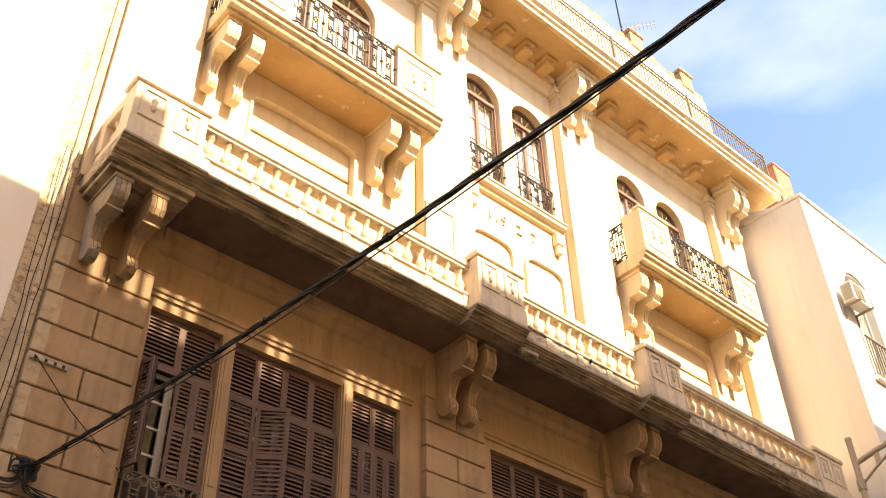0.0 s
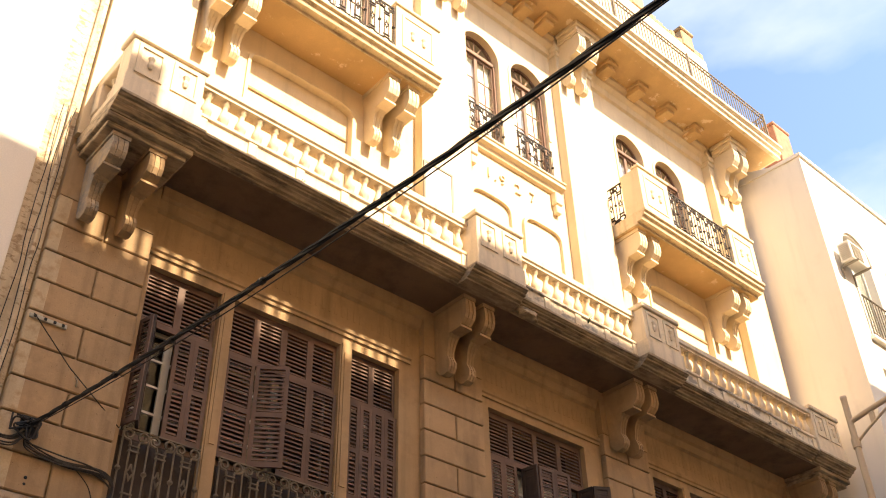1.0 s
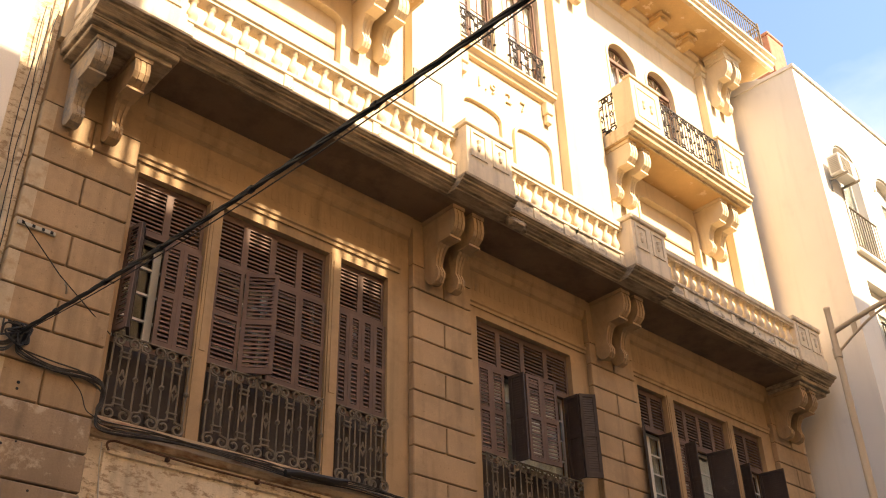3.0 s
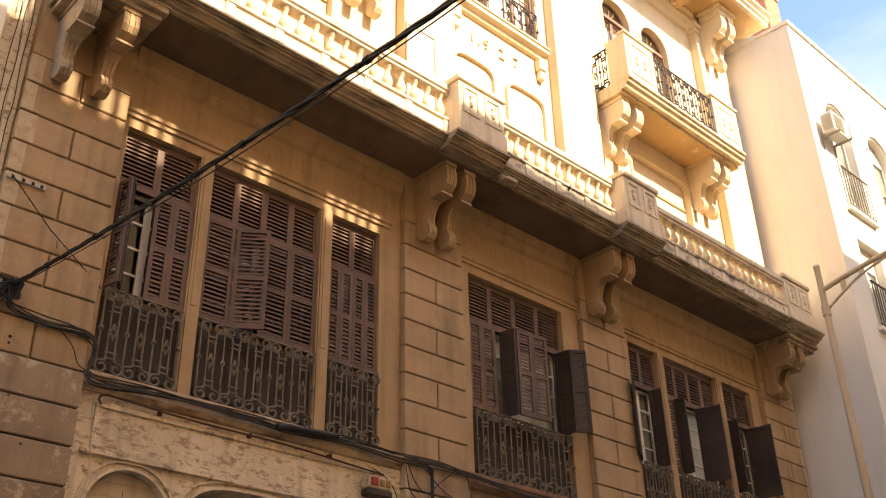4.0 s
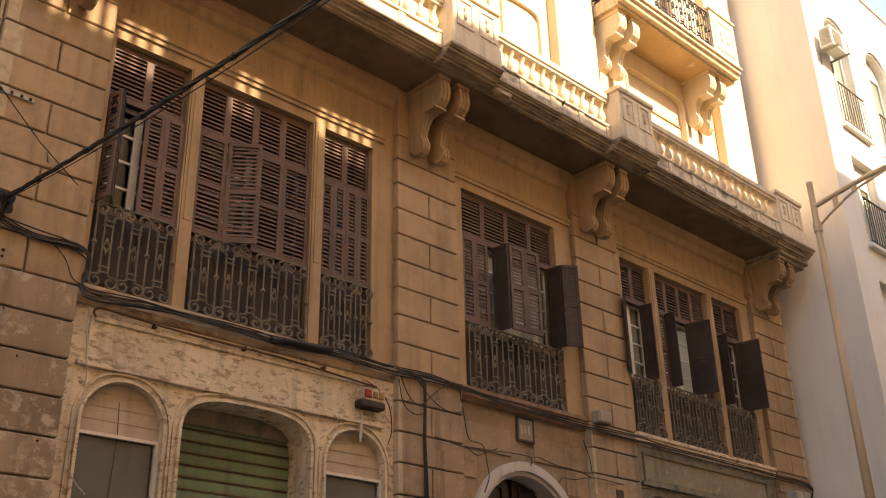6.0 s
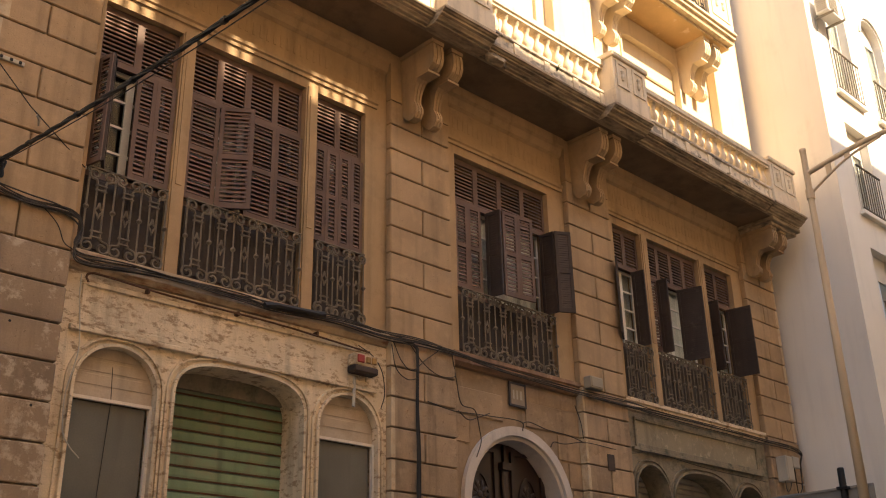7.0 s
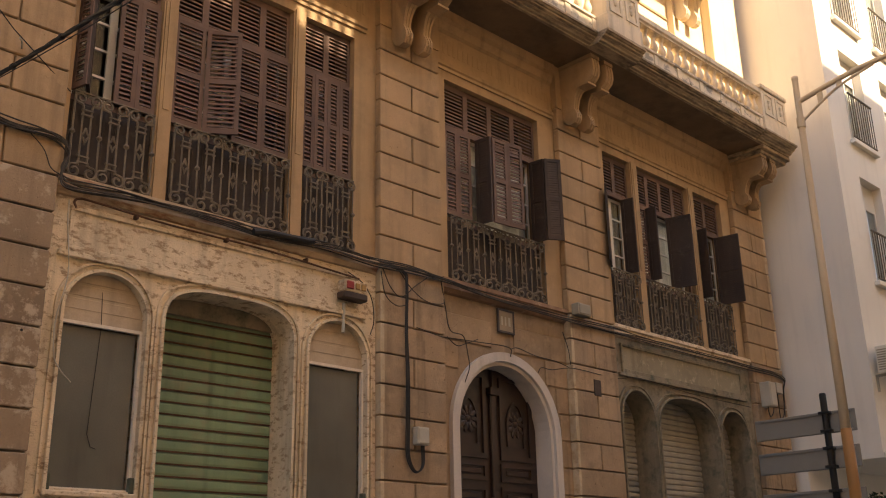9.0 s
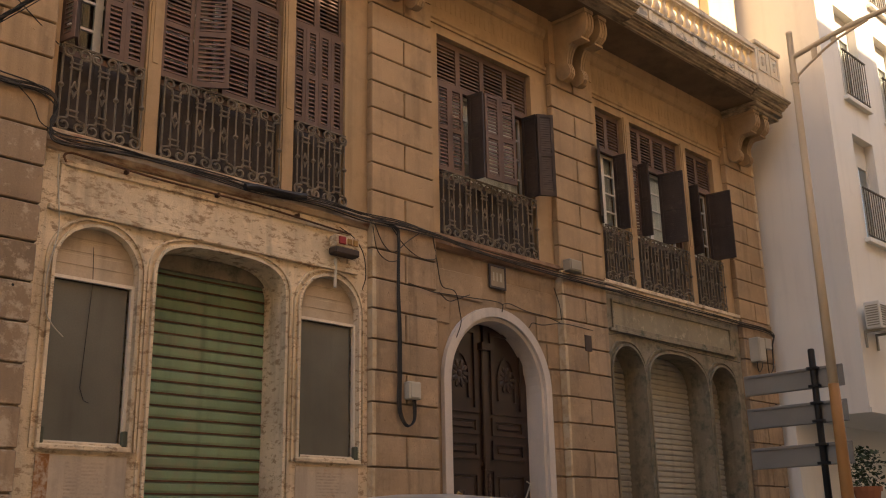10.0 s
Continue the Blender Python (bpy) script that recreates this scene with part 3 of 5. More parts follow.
def brackets(z, xs, w, h, d, y, material, label):
    ob = None
    for x in xs:
        if ob is None:
            ob = tagged(part("bracket", bracket(w, h, d), material), label, "bracket", label, "structure")
            ob.location = (x, y, z)
        else:
            copy_thing(ob, pose(x, y, z))


BRACKETS = ((3.20, 3.70), (9.07, 9.48), (13.14, 13.53), (19.02, 19.42))
for (x0, x1), dz in zip(BRACKETS, (.172, .002, .002, .172)):
    brackets(SLAB0 - dz, [x1] if x0 < 4 else [x0, x1], .25, 1.19 - dz, .72, -.12, OCHRE, "large ochre scroll bracket under the long balcony")
brackets(SLAB0 - .172, [3.20], .25, 1.02, .72, -.12, GRIMY, "large scroll bracket with crumbled grey-stained plaster")
xs = [p for a, b in BALC for p in (a + .22, a + .67, b - .84, b - .40)]
brackets(14.232, xs, .27, 1.22, .72, .10, CREAM, "cream scroll bracket under a small balcony")
xs = [3.28, 3.72, 9.28, 9.72, 13.10, 13.54, 19.12, 19.52]
brackets(ROOF0 - .257, xs, .27, 1.42, .66, -.12, CREAM, "cream scroll bracket under the roof overhang")

# ---- roof overhang ----
roof = thing("roof_cornice", "cream roof overhang with a moulded edge", "roof", kind="structure")
prof = [(3.8, ROOF0), (-1.12, ROOF0), (-1.12, ROOF0 - .05), (-1.22, ROOF0 - .05), (-1.22, ROOF0 + .05), (-1.28, ROOF0 + .10), (-1.28, ROOF0 + .18), (-1.36, ROOF0 + .24), (-1.36, ROOF1), (3.8, ROOF1)]
part("overhang", along_x(bmesh.new(), prof, 1.9, 20.75), CREAMD, roof)
for a, b in ((4.14, 8.71), (9.97, 12.73), (13.99, 18.56)):
    for k in range(4):
        x = a + (b - a) * (k + .5) / 4
        part("modillion", boxes((x - .19, x + .19, -.58, -.10, ROOF0 - .12, ROOF0 - .007), (x - .15, x + .15, -.50, -.10, ROOF0 - .26, ROOF0 - .12), bevel=.014), SOFFIT, roof)
for a, b in zip(xs[::2], xs[1::2]):
    part("bracket_block", boxes((a - .20, b + .20, -.86, -.19, ROOF0 - .13, ROOF0 - .007), (a - .16, b + .16, -.80, -.19, ROOF0 - .255, ROOF0 - .13), bevel=.014), CREAM, roof)
part("soffit", boxes((1.95, 20.70, -1.11, -.18, ROOF0 - .006, ROOF0 - .0005)), SOFFIT, roof)
attic = thing("attic_wall", "cream attic wall with a ragged stepped parapet", "wall", kind="structure")
part("wall", boxes((2.5, 20.35, .0, .4, ROOF1, 24.2)), CREAM, attic)
rng = random.Random(4)
x = 2.5
while x < 20.1:
    w = rng.uniform(.16, .34)
    part("merlon", boxes((x, min(x + w, 20.3), .0, .4, 24.2, 24.3 + rng.uniform(.02, .22)), bevel=.03), OCHRE, attic)
    x += w
for x in (13.2, 16.9, 19.25):
    part("parapet_post", boxes((x, x + .55, -.04, .44, 24.2, 24.85), (x - .05, x + .6, -.09, .49, 24.85, 24.97), bevel=.03), OCHRE, attic)
chimney = part("chimney", boxes((21.2, 22.0, -1.1, -.5, 18.6, 21.3), (21.17, 22.03, -1.13, -.47, 21.3, 21.4), bevel=.02), BRICKR)
tagged(chimney, "red brick chimney stub beside the roof edge", "chimney")

# ---- neighbours ----
# the house beyond, standing further forward
nb = thing("neighbour_house", "tall pale rendered house with arched windows, standing forward", "house")
NY, NX = -1.90, 20.30
wins = [(21.28, 22.52, 13.75, 17.05), (23.50, 24.74, 13.75, 17.05), (21.28, 22.40, 10.58, 12.92), (23.50, 24.62, 10.58, 12.92), (21.35, 22.45, 7.26, 9.72), (23.55, 24.65, 7.26, 9.72)]
bm = bmesh.new()
wall(bm, NX, 34, 3.45, 18.95, NY, NY + .4, wins)
for a in wins[:2]:
    spandrel(bm, arch(a[0], a[1], 16.43, 17.05), 17.05, NY, NY + .4)
part("wall", bm, NBWALL, nb)
bm = bmesh.new()
along_x(bm, [(NY + .4, 3.45), (-.3, 3.45), (-.3, -.1), (10, -.1), (10, 19.6), (0, 19.55), (NY + .4, 18.95)], NX, NX + .35)
part("side_wall", bm, NBWALL, nb)
part("roof", along_x(bmesh.new(), [(NY - .06, 18.95), (10, 19.6), (10, 19.75), (NY - .06, 19.05)], NX - .04, 34), NBWALL, nb)
part("rear_wall", boxes((NX + .35, 34, 3.0, 3.2, 0, 18.9)), DARKROOM, nb)
NB_BAR = None
for a in wins:
    w = part("window", wall(bmesh.new(), a[0], a[1], a[2], a[3], NY + .2, NY + .26, [(a[0] + .07, (a[0] + a[1]) / 2 - .03, a[2] + .07, a[3] - .6), ((a[0] + a[1]) / 2 + .03, a[1] - .07, a[2] + .07, a[3] - .6)]), WHITEP, nb)
    p = part("pane", boxes((a[0] + .05, a[1] - .05, NY + .225, NY + .235, a[2] + .05, a[3] - .55)), GLASS, w)
    if a[2] > 10:
        part("blind", boxes((a[0] + .02, a[1] - .02, NY + .27, NY + .29, a[2], a[3])), WHITEP, nb)
    part("sill", boxes((a[0] - .1, a[1] + .1, NY - .12, NY, a[2] - .1, a[2]), bevel=.01), NBWALL, nb)
    n = 9
    for i in range(n + 1):
        x = a[0] - .02 + (a[1] - a[0] + .04) * i / n
        if NB_BAR is None:
            NB_BAR = part("rail_bar", boxes((-.009, .009, -.009, .009, .06, 1.14)), IRON, nb)
            NB_BAR.location = (x, NY - .09, a[2])
        else:
            share("rail_bar", NB_BAR.data, nb, pose(x, NY - .09, a[2]))
    part("top_rail", boxes((a[0] - .05, a[1] + .05, NY - .11, NY - .07, a[2] + 1.13, a[2] + 1.16)), IRON, nb)
    part("bottom_rail", boxes((a[0] - .05, a[1] + .05, NY - .105, NY - .075, a[2] + .05, a[2] + .075)), IRON, nb)
for a in wins[:2]:
    part("arch_hood", band(bmesh.new(), arch(a[0] - .05, a[1] + .05, 16.43, 17.1), .08, NY - .05, NY), NBWALL, nb)
part("overhang", boxes((NX + .35, 34, NY + .4, .3, 3.45, 3.6)), NBWALL, nb)
part("ground_wall", boxes((NX + .35, 34, -.3, .1, -.1, 3.45)), NBWALL, nb)
part("edge_trim", boxes((NX + .02, 34, NY - .03, NY, 3.45, 3.55)), NBWALL, nb)


def air_conditioner(x, z, y):
    t = thing("air_conditioner", "off-white outdoor air-conditioning unit on wall brackets", "air conditioner", "outdoor units")
    part("case", boxes((x, x + .8, y - .42, y - .1, z, z + .56), bevel=.015), WHITEP, t)
    g = bmesh.new()
    for k in range(9):
        box(g, x + .06, x + .52, y - .436, y - .42, z + .06 + k * .05, z + .08 + k * .05)
    part("grille", g, GREYBOX, t)
    g = bmesh.new()
    for k in range(9):
        box(g, x - .012, x, y - .38, y - .14, z + .06 + k * .05, z + .08 + k * .05)
    part("side_grille", g, GREYBOX, t)
    for q in (x + .1, x + .66):
        part("wall_bracket", boxes((q, q + .04, y - .5, y, z - .05, z - .001), (q, q + .04, y - .04, y, z - .35, z - .05)), GREYBOX, t)
    return t


air_conditioner(20.62, 15.55, NY)
air_conditioner(20.42, 5.12, NY)

# the house on the near side, flush with the front
left = part("wall_left_neighbour", boxes((-30, 2.49, -0.10, 0.4, -.1, 26)), WHITEWALL)
tagged(left, "white rendered wall of the adjoining house", "wall", kind="structure")
gap = part("trim_party_strip", boxes((2.495, 2.86, -.03, -.002, -.1, 19.6)), PEEL)
tagged(gap, "narrow peeling strip between the two houses", "trim", kind="structure")

# the houses across the street, behind the camera: they shade the lower floors
opp = thing("opposite_house", "pale row of houses across the street with balustraded roofs", "house")
OY = -13.0
part("wall", boxes((-40, 60, OY - 8, OY, -.1, 19.1)), OPP, opp)
SHIFT = -SUN.x / SUN.y * 13.0                # how far sideways the sun's rays run across the street


def skyline(y, z):
    """The height at the opposite roof edge whose shadow reaches the height z at the depth y."""
    return z - SUN.z / SUN.y * (y - OY)


# roofs of several heights; one of them ends in a coping on small piers, with gaps between
for x0, x1, z in ((-40, 2.75, 10.62), (2.75, 3.25, 10.95), (8.6, 10.3, 10.62), (10.3, 12.7, 10.5), (12.7, 14.6, 11.35), (14.6, 60, 11.5)):
    part("parapet", boxes((x0 + SHIFT, x1 + SHIFT, OY - .3, OY, 19.1, skyline(-1.1, z))), OPP, opp)
TOP = skyline(-1.1, 10.22)
lo, hi = skyline(-.05, 8.70), skyline(-.05, 9.24)
part("parapet_foot", boxes((3.25 + SHIFT, 8.6 + SHIFT, OY - .3, OY, 19.1, lo)), OPP, opp)
part("parapet_coping", boxes((3.25 + SHIFT, 8.6 + SHIFT, OY - .12, OY, hi, TOP)), OPP, opp)
gaps = [3.38, 3.58, 3.86, 4.08, 4.35, 4.57, 4.79, 6.05, 6.27, 7.40, 7.61, 7.82, 8.03, 8.25]
edges = [3.25] + [e for g in gaps for e in (g - .06, g + .06)] + [8.6]
for a, b in zip(edges[::2], edges[1::2]):
    part("parapet_pier", boxes((a + SHIFT, b + SHIFT, OY - .12, OY, lo, hi)), OPP, opp)

# ---- shutters, rails and casements ----
CURTAIN = mat("pale_curtain_cloth", (0.75, 0.70, 0.62), rough=0.9, var=0.08, scale=3, grain=30)
PINKW = mat("faded_red_brown_paint", (0.21, 0.12, 0.08), rough=0.6, var=0.15, grain=25, bump=0.15)


def leaf_frame(w, h, rail=.055, mid=.07):
    zs = (rail + .02, h * .5 - mid / 2, h * .5 + mid / 2, h - rail)
    return wall(bmesh.new(), 0, w, 0, h, -.018, .018, [(rail, w - rail, zs[0], zs[1]), (rail, w - rail, zs[2], zs[3])])


def slats(x0, x1, z0, z1, pitch=.056, tilt=60):
    """Louvre slats that lean outwards, in one mesh."""
    bm = bmesh.new()
    n = max(2, int((z1 - z0) / pitch))
    for i in range(n):
        z = z0 + (i + .5) * (z1 - z0) / n
        m = Matrix.Translation(((x0 + x1) / 2, 0, z)) @ pose(0, 0, 0, tilt) @ Matrix.Diagonal((x1 - x0, .049, .010, 1))
        bmesh.ops.create_cube(bm, size=1, matrix=m)
    return bm


def shutter(parent, x, y, z, w, h, turn=0, flip=False, material=None, label=""):
    """A leaf with two fields of louvres, hinged at its left edge (flip: at its right one), swung outwards by turn degrees."""
    material = material or BROWN
    f = part("shutter", leaf_frame(w, h), material, parent, label)
    f.matrix_basis = pose(x, y, z, 0, 0, turn if flip else -turn) @ (pose(-w, 0, 0) if flip else pose(0, 0, 0))
    for a, b in ((.075, h * .5 - .035), (h * .5 + .035, h - .055)):
        s = part("louvres", slats(.05, w - .05, a, b, .040 if material is DARKBROWN else .056, 82 if material is DARKBROWN else 60), material, f)
        s["kind"] = "stuff"
    return f


def ornament(h):
    """Twin bars with scroll pairs at head and foot, and a diamond between them."""
    bm = bmesh.new()
    for s in (-1, 1):
        tube(bm, [(s * .05, 0, .16), (s * .05, 0, h - .17)], .0125, 4)
        tube(bm, [(s * .05, 0, h - .19), (s * .062, 0, h - .145)] + spiral(s * .088, h - .078, .072, .024, 225 if s < 0 else -45, (-200 if s < 0 else 380), k=18), .0165, 5)
        tube(bm, [(s * .05, 0, .19), (s * .075, 0, .165)] + spiral(s * .092, .088, .08, .026, 125 if s < 0 else 55, (520 if s < 0 else -340), k=18), .0175, 5)
    for z in (.20, h - .21, h - .27, .27):
        box(bm, -.068, .068, -.015, .015, z - .009, z + .009)
    zc = h * .5
    d = [(0, .10), (.018, .035), (.045, 0), (.018, -.035), (0, -.10), (-.018, -.035), (-.045, 0), (-.018, .035), (0, .10)]
    tube(bm, [(a, 0, zc + b) for a, b in d], .0135, 4)
    return bm


def spear(h):
    bm = bmesh.new()
    tube(bm, [(0, 0, 0), (0, 0, h)], .0125, 4)
    lathe(bm, [(.006, -.04), (.036, -.006), (.036, .006), (.006, .04)], 6, (0, 0, h * .52))
    lathe(bm, [(.005, -.03), (.02, 0), (.005, .03)], 6, (0, 0, h * .93))
    return bm


RAIL_MESH = {}


def railing(x0, x1, z0, h, y, material, label, rz=0, unit=.355):
    key = (round(h, 2), material.name)
    t = thing("iron_railing", label, "railing", "wrought-iron railings of the windows", "", (x0, y, z0))
    t.rotation_euler[2] = radians(rz)
    w = x1 - x0
    part("top_rail", boxes((0, w, -.016, .016, h - .012, h + .006)), material, t)
    part("bottom_rail", boxes((0, w, -.012, .012, 0.0, .018)), material, t)
    n = max(3 if unit > .3 else 1, round(w / unit))
    for i in range(n):
        c = (i + .5) * w / n
        if key not in RAIL_MESH:
            a, b = part("scroll_bar", ornament(h), material, t), part("spear_bar", spear(h), material, t)
            RAIL_MESH[key] = (a.data, b.data)
            a.location = (c, 0, 0)
            b.location = (.012, 0, 0)
            continue
        share("scroll_bar", RAIL_MESH[key][0], t, pose(c, 0, 0))
        share("spear_bar", RAIL_MESH[key][1], t, pose(max(.012, i * w / n), 0, 0))
    share("spear_bar", RAIL_MESH[key][1], t, pose(w - .012, 0, 0))
    return t


TOPZ, LEAF0 = 8.05, 6.60
LH = TOPZ - LEAF0


def opening(i, a, b, fields, material=BROWN):
    """Window i: a frame with fixed louvres above, solid panels low down, and glazed white casements behind."""
    t = thing("window_%d" % (i + 1), "tall brown window with louvred shutters and white casements", "window", "", "structure")
    w = (b - a) / fields
    holes = [(a + k * w + .05, a + (k + 1) * w - .05, TOPZ + .10, HEAD1 - .10) for k in range(fields)]
    holes.append((a + .045, b - .045, LEAF0 - .02, TOPZ + .015))
    part("frame", wall(bmesh.new(), a, b, LEAF0 - .09, HEAD1, .10, .15, holes), material, t)
    part("lower_frame", boxes((a, b, .10, .15, FLOOR1 + .02, LEAF0 - .09)), PANELW, t)
    for h in holes[:-1]:
        s = part("transom_louvres", slats(h[0] - .01, h[1] + .01, h[2], h[3], .058), material, t)
        s.location.y, s["kind"] = .125, "stuff"
    bm = bmesh.new()
    for k in range(fields):
        box(bm, a + k * w + .07, a + (k + 1) * w - .07, .085, .10, FLOOR1 + .12, LEAF0 - .12, bevel=.006)
    part("lower_panel", bm, PANELW, t)
    # casements
    c = part("casement", wall(bmesh.new(), a + .05, b - .05, LEAF0 - .05, TOPZ + .05, .24, .28,
             [(a + .11 + k * (b - a - .1) / 2, a + .05 + (k + 1) * (b - a - .1) / 2 - .04, LEAF0 + .03 + j * .36, LEAF0 + .36 + j * .36) for k in range(2) for j in range(4)]), WHITEP, t, "white-painted casement with glazing bars")
    p = part("pane", boxes((a + .08, b - .08, .257, .262, LEAF0, TOPZ)), GLASS, c)
    p.visible_shadow = False
    if i > 2:
        bm = bmesh.new()
        vs = []
        for k in range(41):
            x = a + .06 + (b - a - .12) * k / 40
            y = .33 + .015 * math.sin(k * 1.9)
            vs.append((bm.verts.new((x, y, LEAF0 - .05)), bm.verts.new((x, y, TOPZ + .04))))
        for p, q in zip(vs, vs[1:]):
            bm.faces.new((p[0], q[0], q[1], p[1]))
        part("curtain", bm, CURTAIN, t, "pale net curtain")
    return t


W = [opening(i, a, b, 2 if b - a < 1.3 else 4) for i, (a, b) in enumerate(OPEN1)]
Y = .06
# first bay: mostly closed, one leaf ajar
a, b = OPEN1[0]
shutter(W[0], a + .04, Y, LEAF0, .25, LH, 78)
# DARKBROWN here and below gives turned leaves their shaded side by colour
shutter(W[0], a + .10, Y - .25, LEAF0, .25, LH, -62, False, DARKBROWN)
for k in (2, 3):
    shutter(W[0], a + k * (b - a) / 4, Y, LEAF0, (b - a) / 4 - .006, LH, 2)
a, b = OPEN1[1]
for k in (0, 2, 3):
    shutter(W[1], a + k * (b - a) / 4, Y, LEAF0, (b - a) / 4 - .006, LH, 1)
shutter(W[1], a + (b - a) / 4 + .005, Y - .03, LEAF0 - .02, (b - a) / 4, LH, 34)
a, b = OPEN1[2]
for k in range(4):
    shutter(W[2], a + k * (b - a) / 4, Y, LEAF0, (b - a) / 4 - .006, LH, 1)
# middle window: folded leaves swung out over the rail
a, b = OPEN1[3]
shutter(W[3], a + .02, Y, LEAF0, .28, LH, 2)
shutter(W[3], a + .31, Y, LEAF0, .28, LH, 4)
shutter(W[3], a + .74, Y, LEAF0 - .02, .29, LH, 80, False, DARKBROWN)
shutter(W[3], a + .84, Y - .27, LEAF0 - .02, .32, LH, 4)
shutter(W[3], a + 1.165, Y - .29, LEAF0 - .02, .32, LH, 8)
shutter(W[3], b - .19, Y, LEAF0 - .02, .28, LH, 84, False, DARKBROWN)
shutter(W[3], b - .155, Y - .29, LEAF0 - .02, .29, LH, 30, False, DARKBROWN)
# last bay: all leaves thrown open
a, b = OPEN1[4]
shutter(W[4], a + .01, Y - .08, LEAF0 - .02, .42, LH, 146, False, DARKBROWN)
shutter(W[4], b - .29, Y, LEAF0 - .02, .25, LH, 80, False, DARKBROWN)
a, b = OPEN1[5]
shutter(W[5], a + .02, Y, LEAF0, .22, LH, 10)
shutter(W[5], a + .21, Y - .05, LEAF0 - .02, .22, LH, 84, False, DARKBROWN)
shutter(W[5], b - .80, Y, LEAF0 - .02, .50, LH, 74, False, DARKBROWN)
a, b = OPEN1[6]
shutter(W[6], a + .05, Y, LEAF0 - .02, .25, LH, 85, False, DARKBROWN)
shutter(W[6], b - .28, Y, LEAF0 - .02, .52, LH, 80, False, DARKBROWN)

for a, b in OPEN1:
    railing(a + .03, b - .03, FLOOR1 + .01, 1.05, -.045, IRON, "rusty wrought-iron railing with scrolls before a window")

# window posts between the openings, with a moulded face
for a, b in ((5.30, 5.50), (7.27, 7.48), (15.20, 15.42), (17.19, 17.40)):
    bm = boxes((a + .02, b - .02, -.022, 0, FLOOR1 + .02, 8.90), (a + .06, b - .06, -.034, -.022, FLOOR1 + 1.2, 8.75))
    tagged(part("window_post", bm, OCHRE), "narrow ochre stucco post between window openings", "post", "window posts", "structure")


# ---- arched windows of the upper floor ----
def arched_window(i, a, b, z0):
    t = thing("window_%d" % (i + 8), "arched brown window with fanlight and pale curtains", "window", "", "structure")
    zs, zt = 18.14 - (b - a) / 2, 18.14
    m, y = (a + b) / 2, .24
    part("frame", wall(bmesh.new(), a, b, z0, zs + .06, y, y + .06, [(a + .07, m - .045, z0 + .12, zs - .10), (m + .045, b - .07, z0 + .12, zs - .10)]), PINKW, t)
    part("side_frame", boxes((a, a + .05, y - .05, y, z0, zs), (b - .05, b, y - .05, y, z0, zs)), PINKW, t)
    part("transom", boxes((a, b, y - .05, y, zs - .06, zs + .05), bevel=.01), PINKW, t)
    part("fan_frame", band(bmesh.new(), arch(a + .06, b - .06, zs, zt - .06), .06, y, y + .06), PINKW, t)
    bm = bmesh.new()
    for ang in (60, 90, 120):
        tube(bm, [(m, y + .03, zs), (m + (zt - zs) * math.cos(radians(ang)), y + .03, zs + (zt - zs) * math.sin(radians(ang)))], .016, 4)
    part("fan_bars", bm, PINKW, t)
    bm = bmesh.new()
    for (p, q) in ((a + .07, m - .045), (m + .045, b - .07)):
        box(bm, (p + q) / 2 - .01, (p + q) / 2 + .01, y + .01, y + .04, z0 + .12, zs - .1)
        for k in range(1, 4):
            z = z0 + .12 + k * (zs - z0 - .22) / 4
            box(bm, p, q, y + .01, y + .04, z - .01, z + .01)
    part("glazing_bars", bm, PINKW, t)
    g = part("pane", boxes((a + .05, b - .05, y + .022, y + .027, z0 + .1, zt - .05)), GLASS, t)
    g.visible_shadow = False
    bm = bmesh.new()
    n = 40
    vs = []
    for k in range(n + 1):
        x = a + .06 + (b - a - .12) * k / n
        yy = y + .12 + .02 * math.sin(k * 1.7)
        vs.append((bm.verts.new((x, yy, z0 + .05)), bm.verts.new((x, yy, zs - .02))))
    for p, q in zip(vs, vs[1:]):
        bm.faces.new((p[0], q[0], q[1], p[1]))
    part("curtain", bm, CURTAIN, t, "pale gathered curtain")
    part("hood", band(bmesh.new(), jambs(arch(a - .0, b + .0, zs, zt), 16.2), .07, .075, .10), CREAM, t)
    return t


for i, (a, b) in enumerate(ARCHWIN):
    mid = i in (2, 3)
    arched_window(i, a, b, 14.9 if mid else 14.55)
    if mid:
        railing(a + .01, b - .01, 14.90, .95, .06, UPIRON, "dark brown wrought-iron window guard with scrolls")
for a, b in BALC:
    railing(a + 1.06, b - 1.06, 14.56, 1.08, -.87, UPIRON, "dark brown wrought-iron balcony railing with scrolls", 0, .31)
    railing(-.44, .09, 14.56, 1.08, 0, UPIRON, "short dark iron side railing of a balcony", 90, .27).location = (a + .10, -.44, 14.56)
    railing(-.44, .09, 14.56, 1.08, 0, UPIRON, "short dark iron side railing of a balcony", 90, .27).location = (b - .10, -.44, 14.56)

# blinds in the wide recesses below the small balconies
for k, (a, b) in enumerate(PANEL):
    t = thing("window_%d" % (k + 14), "wide round-cornered recess closed by a cream blind", "window", "", "structure")
    part("blind", boxes((a, b, .22, .26, 10.9, 13.74)), CREAM, t)
    part("frame", band(bmesh.new(), jambs(arch(a, b, 13.44, 13.74, 5.0, 32), 10.9), .06, .07, .10), CREAM, t)
    part("blind_box", boxes((a + .02, b - .02, .19, .22, 13.02, 13.09), bevel=.012), OCHRE, t)

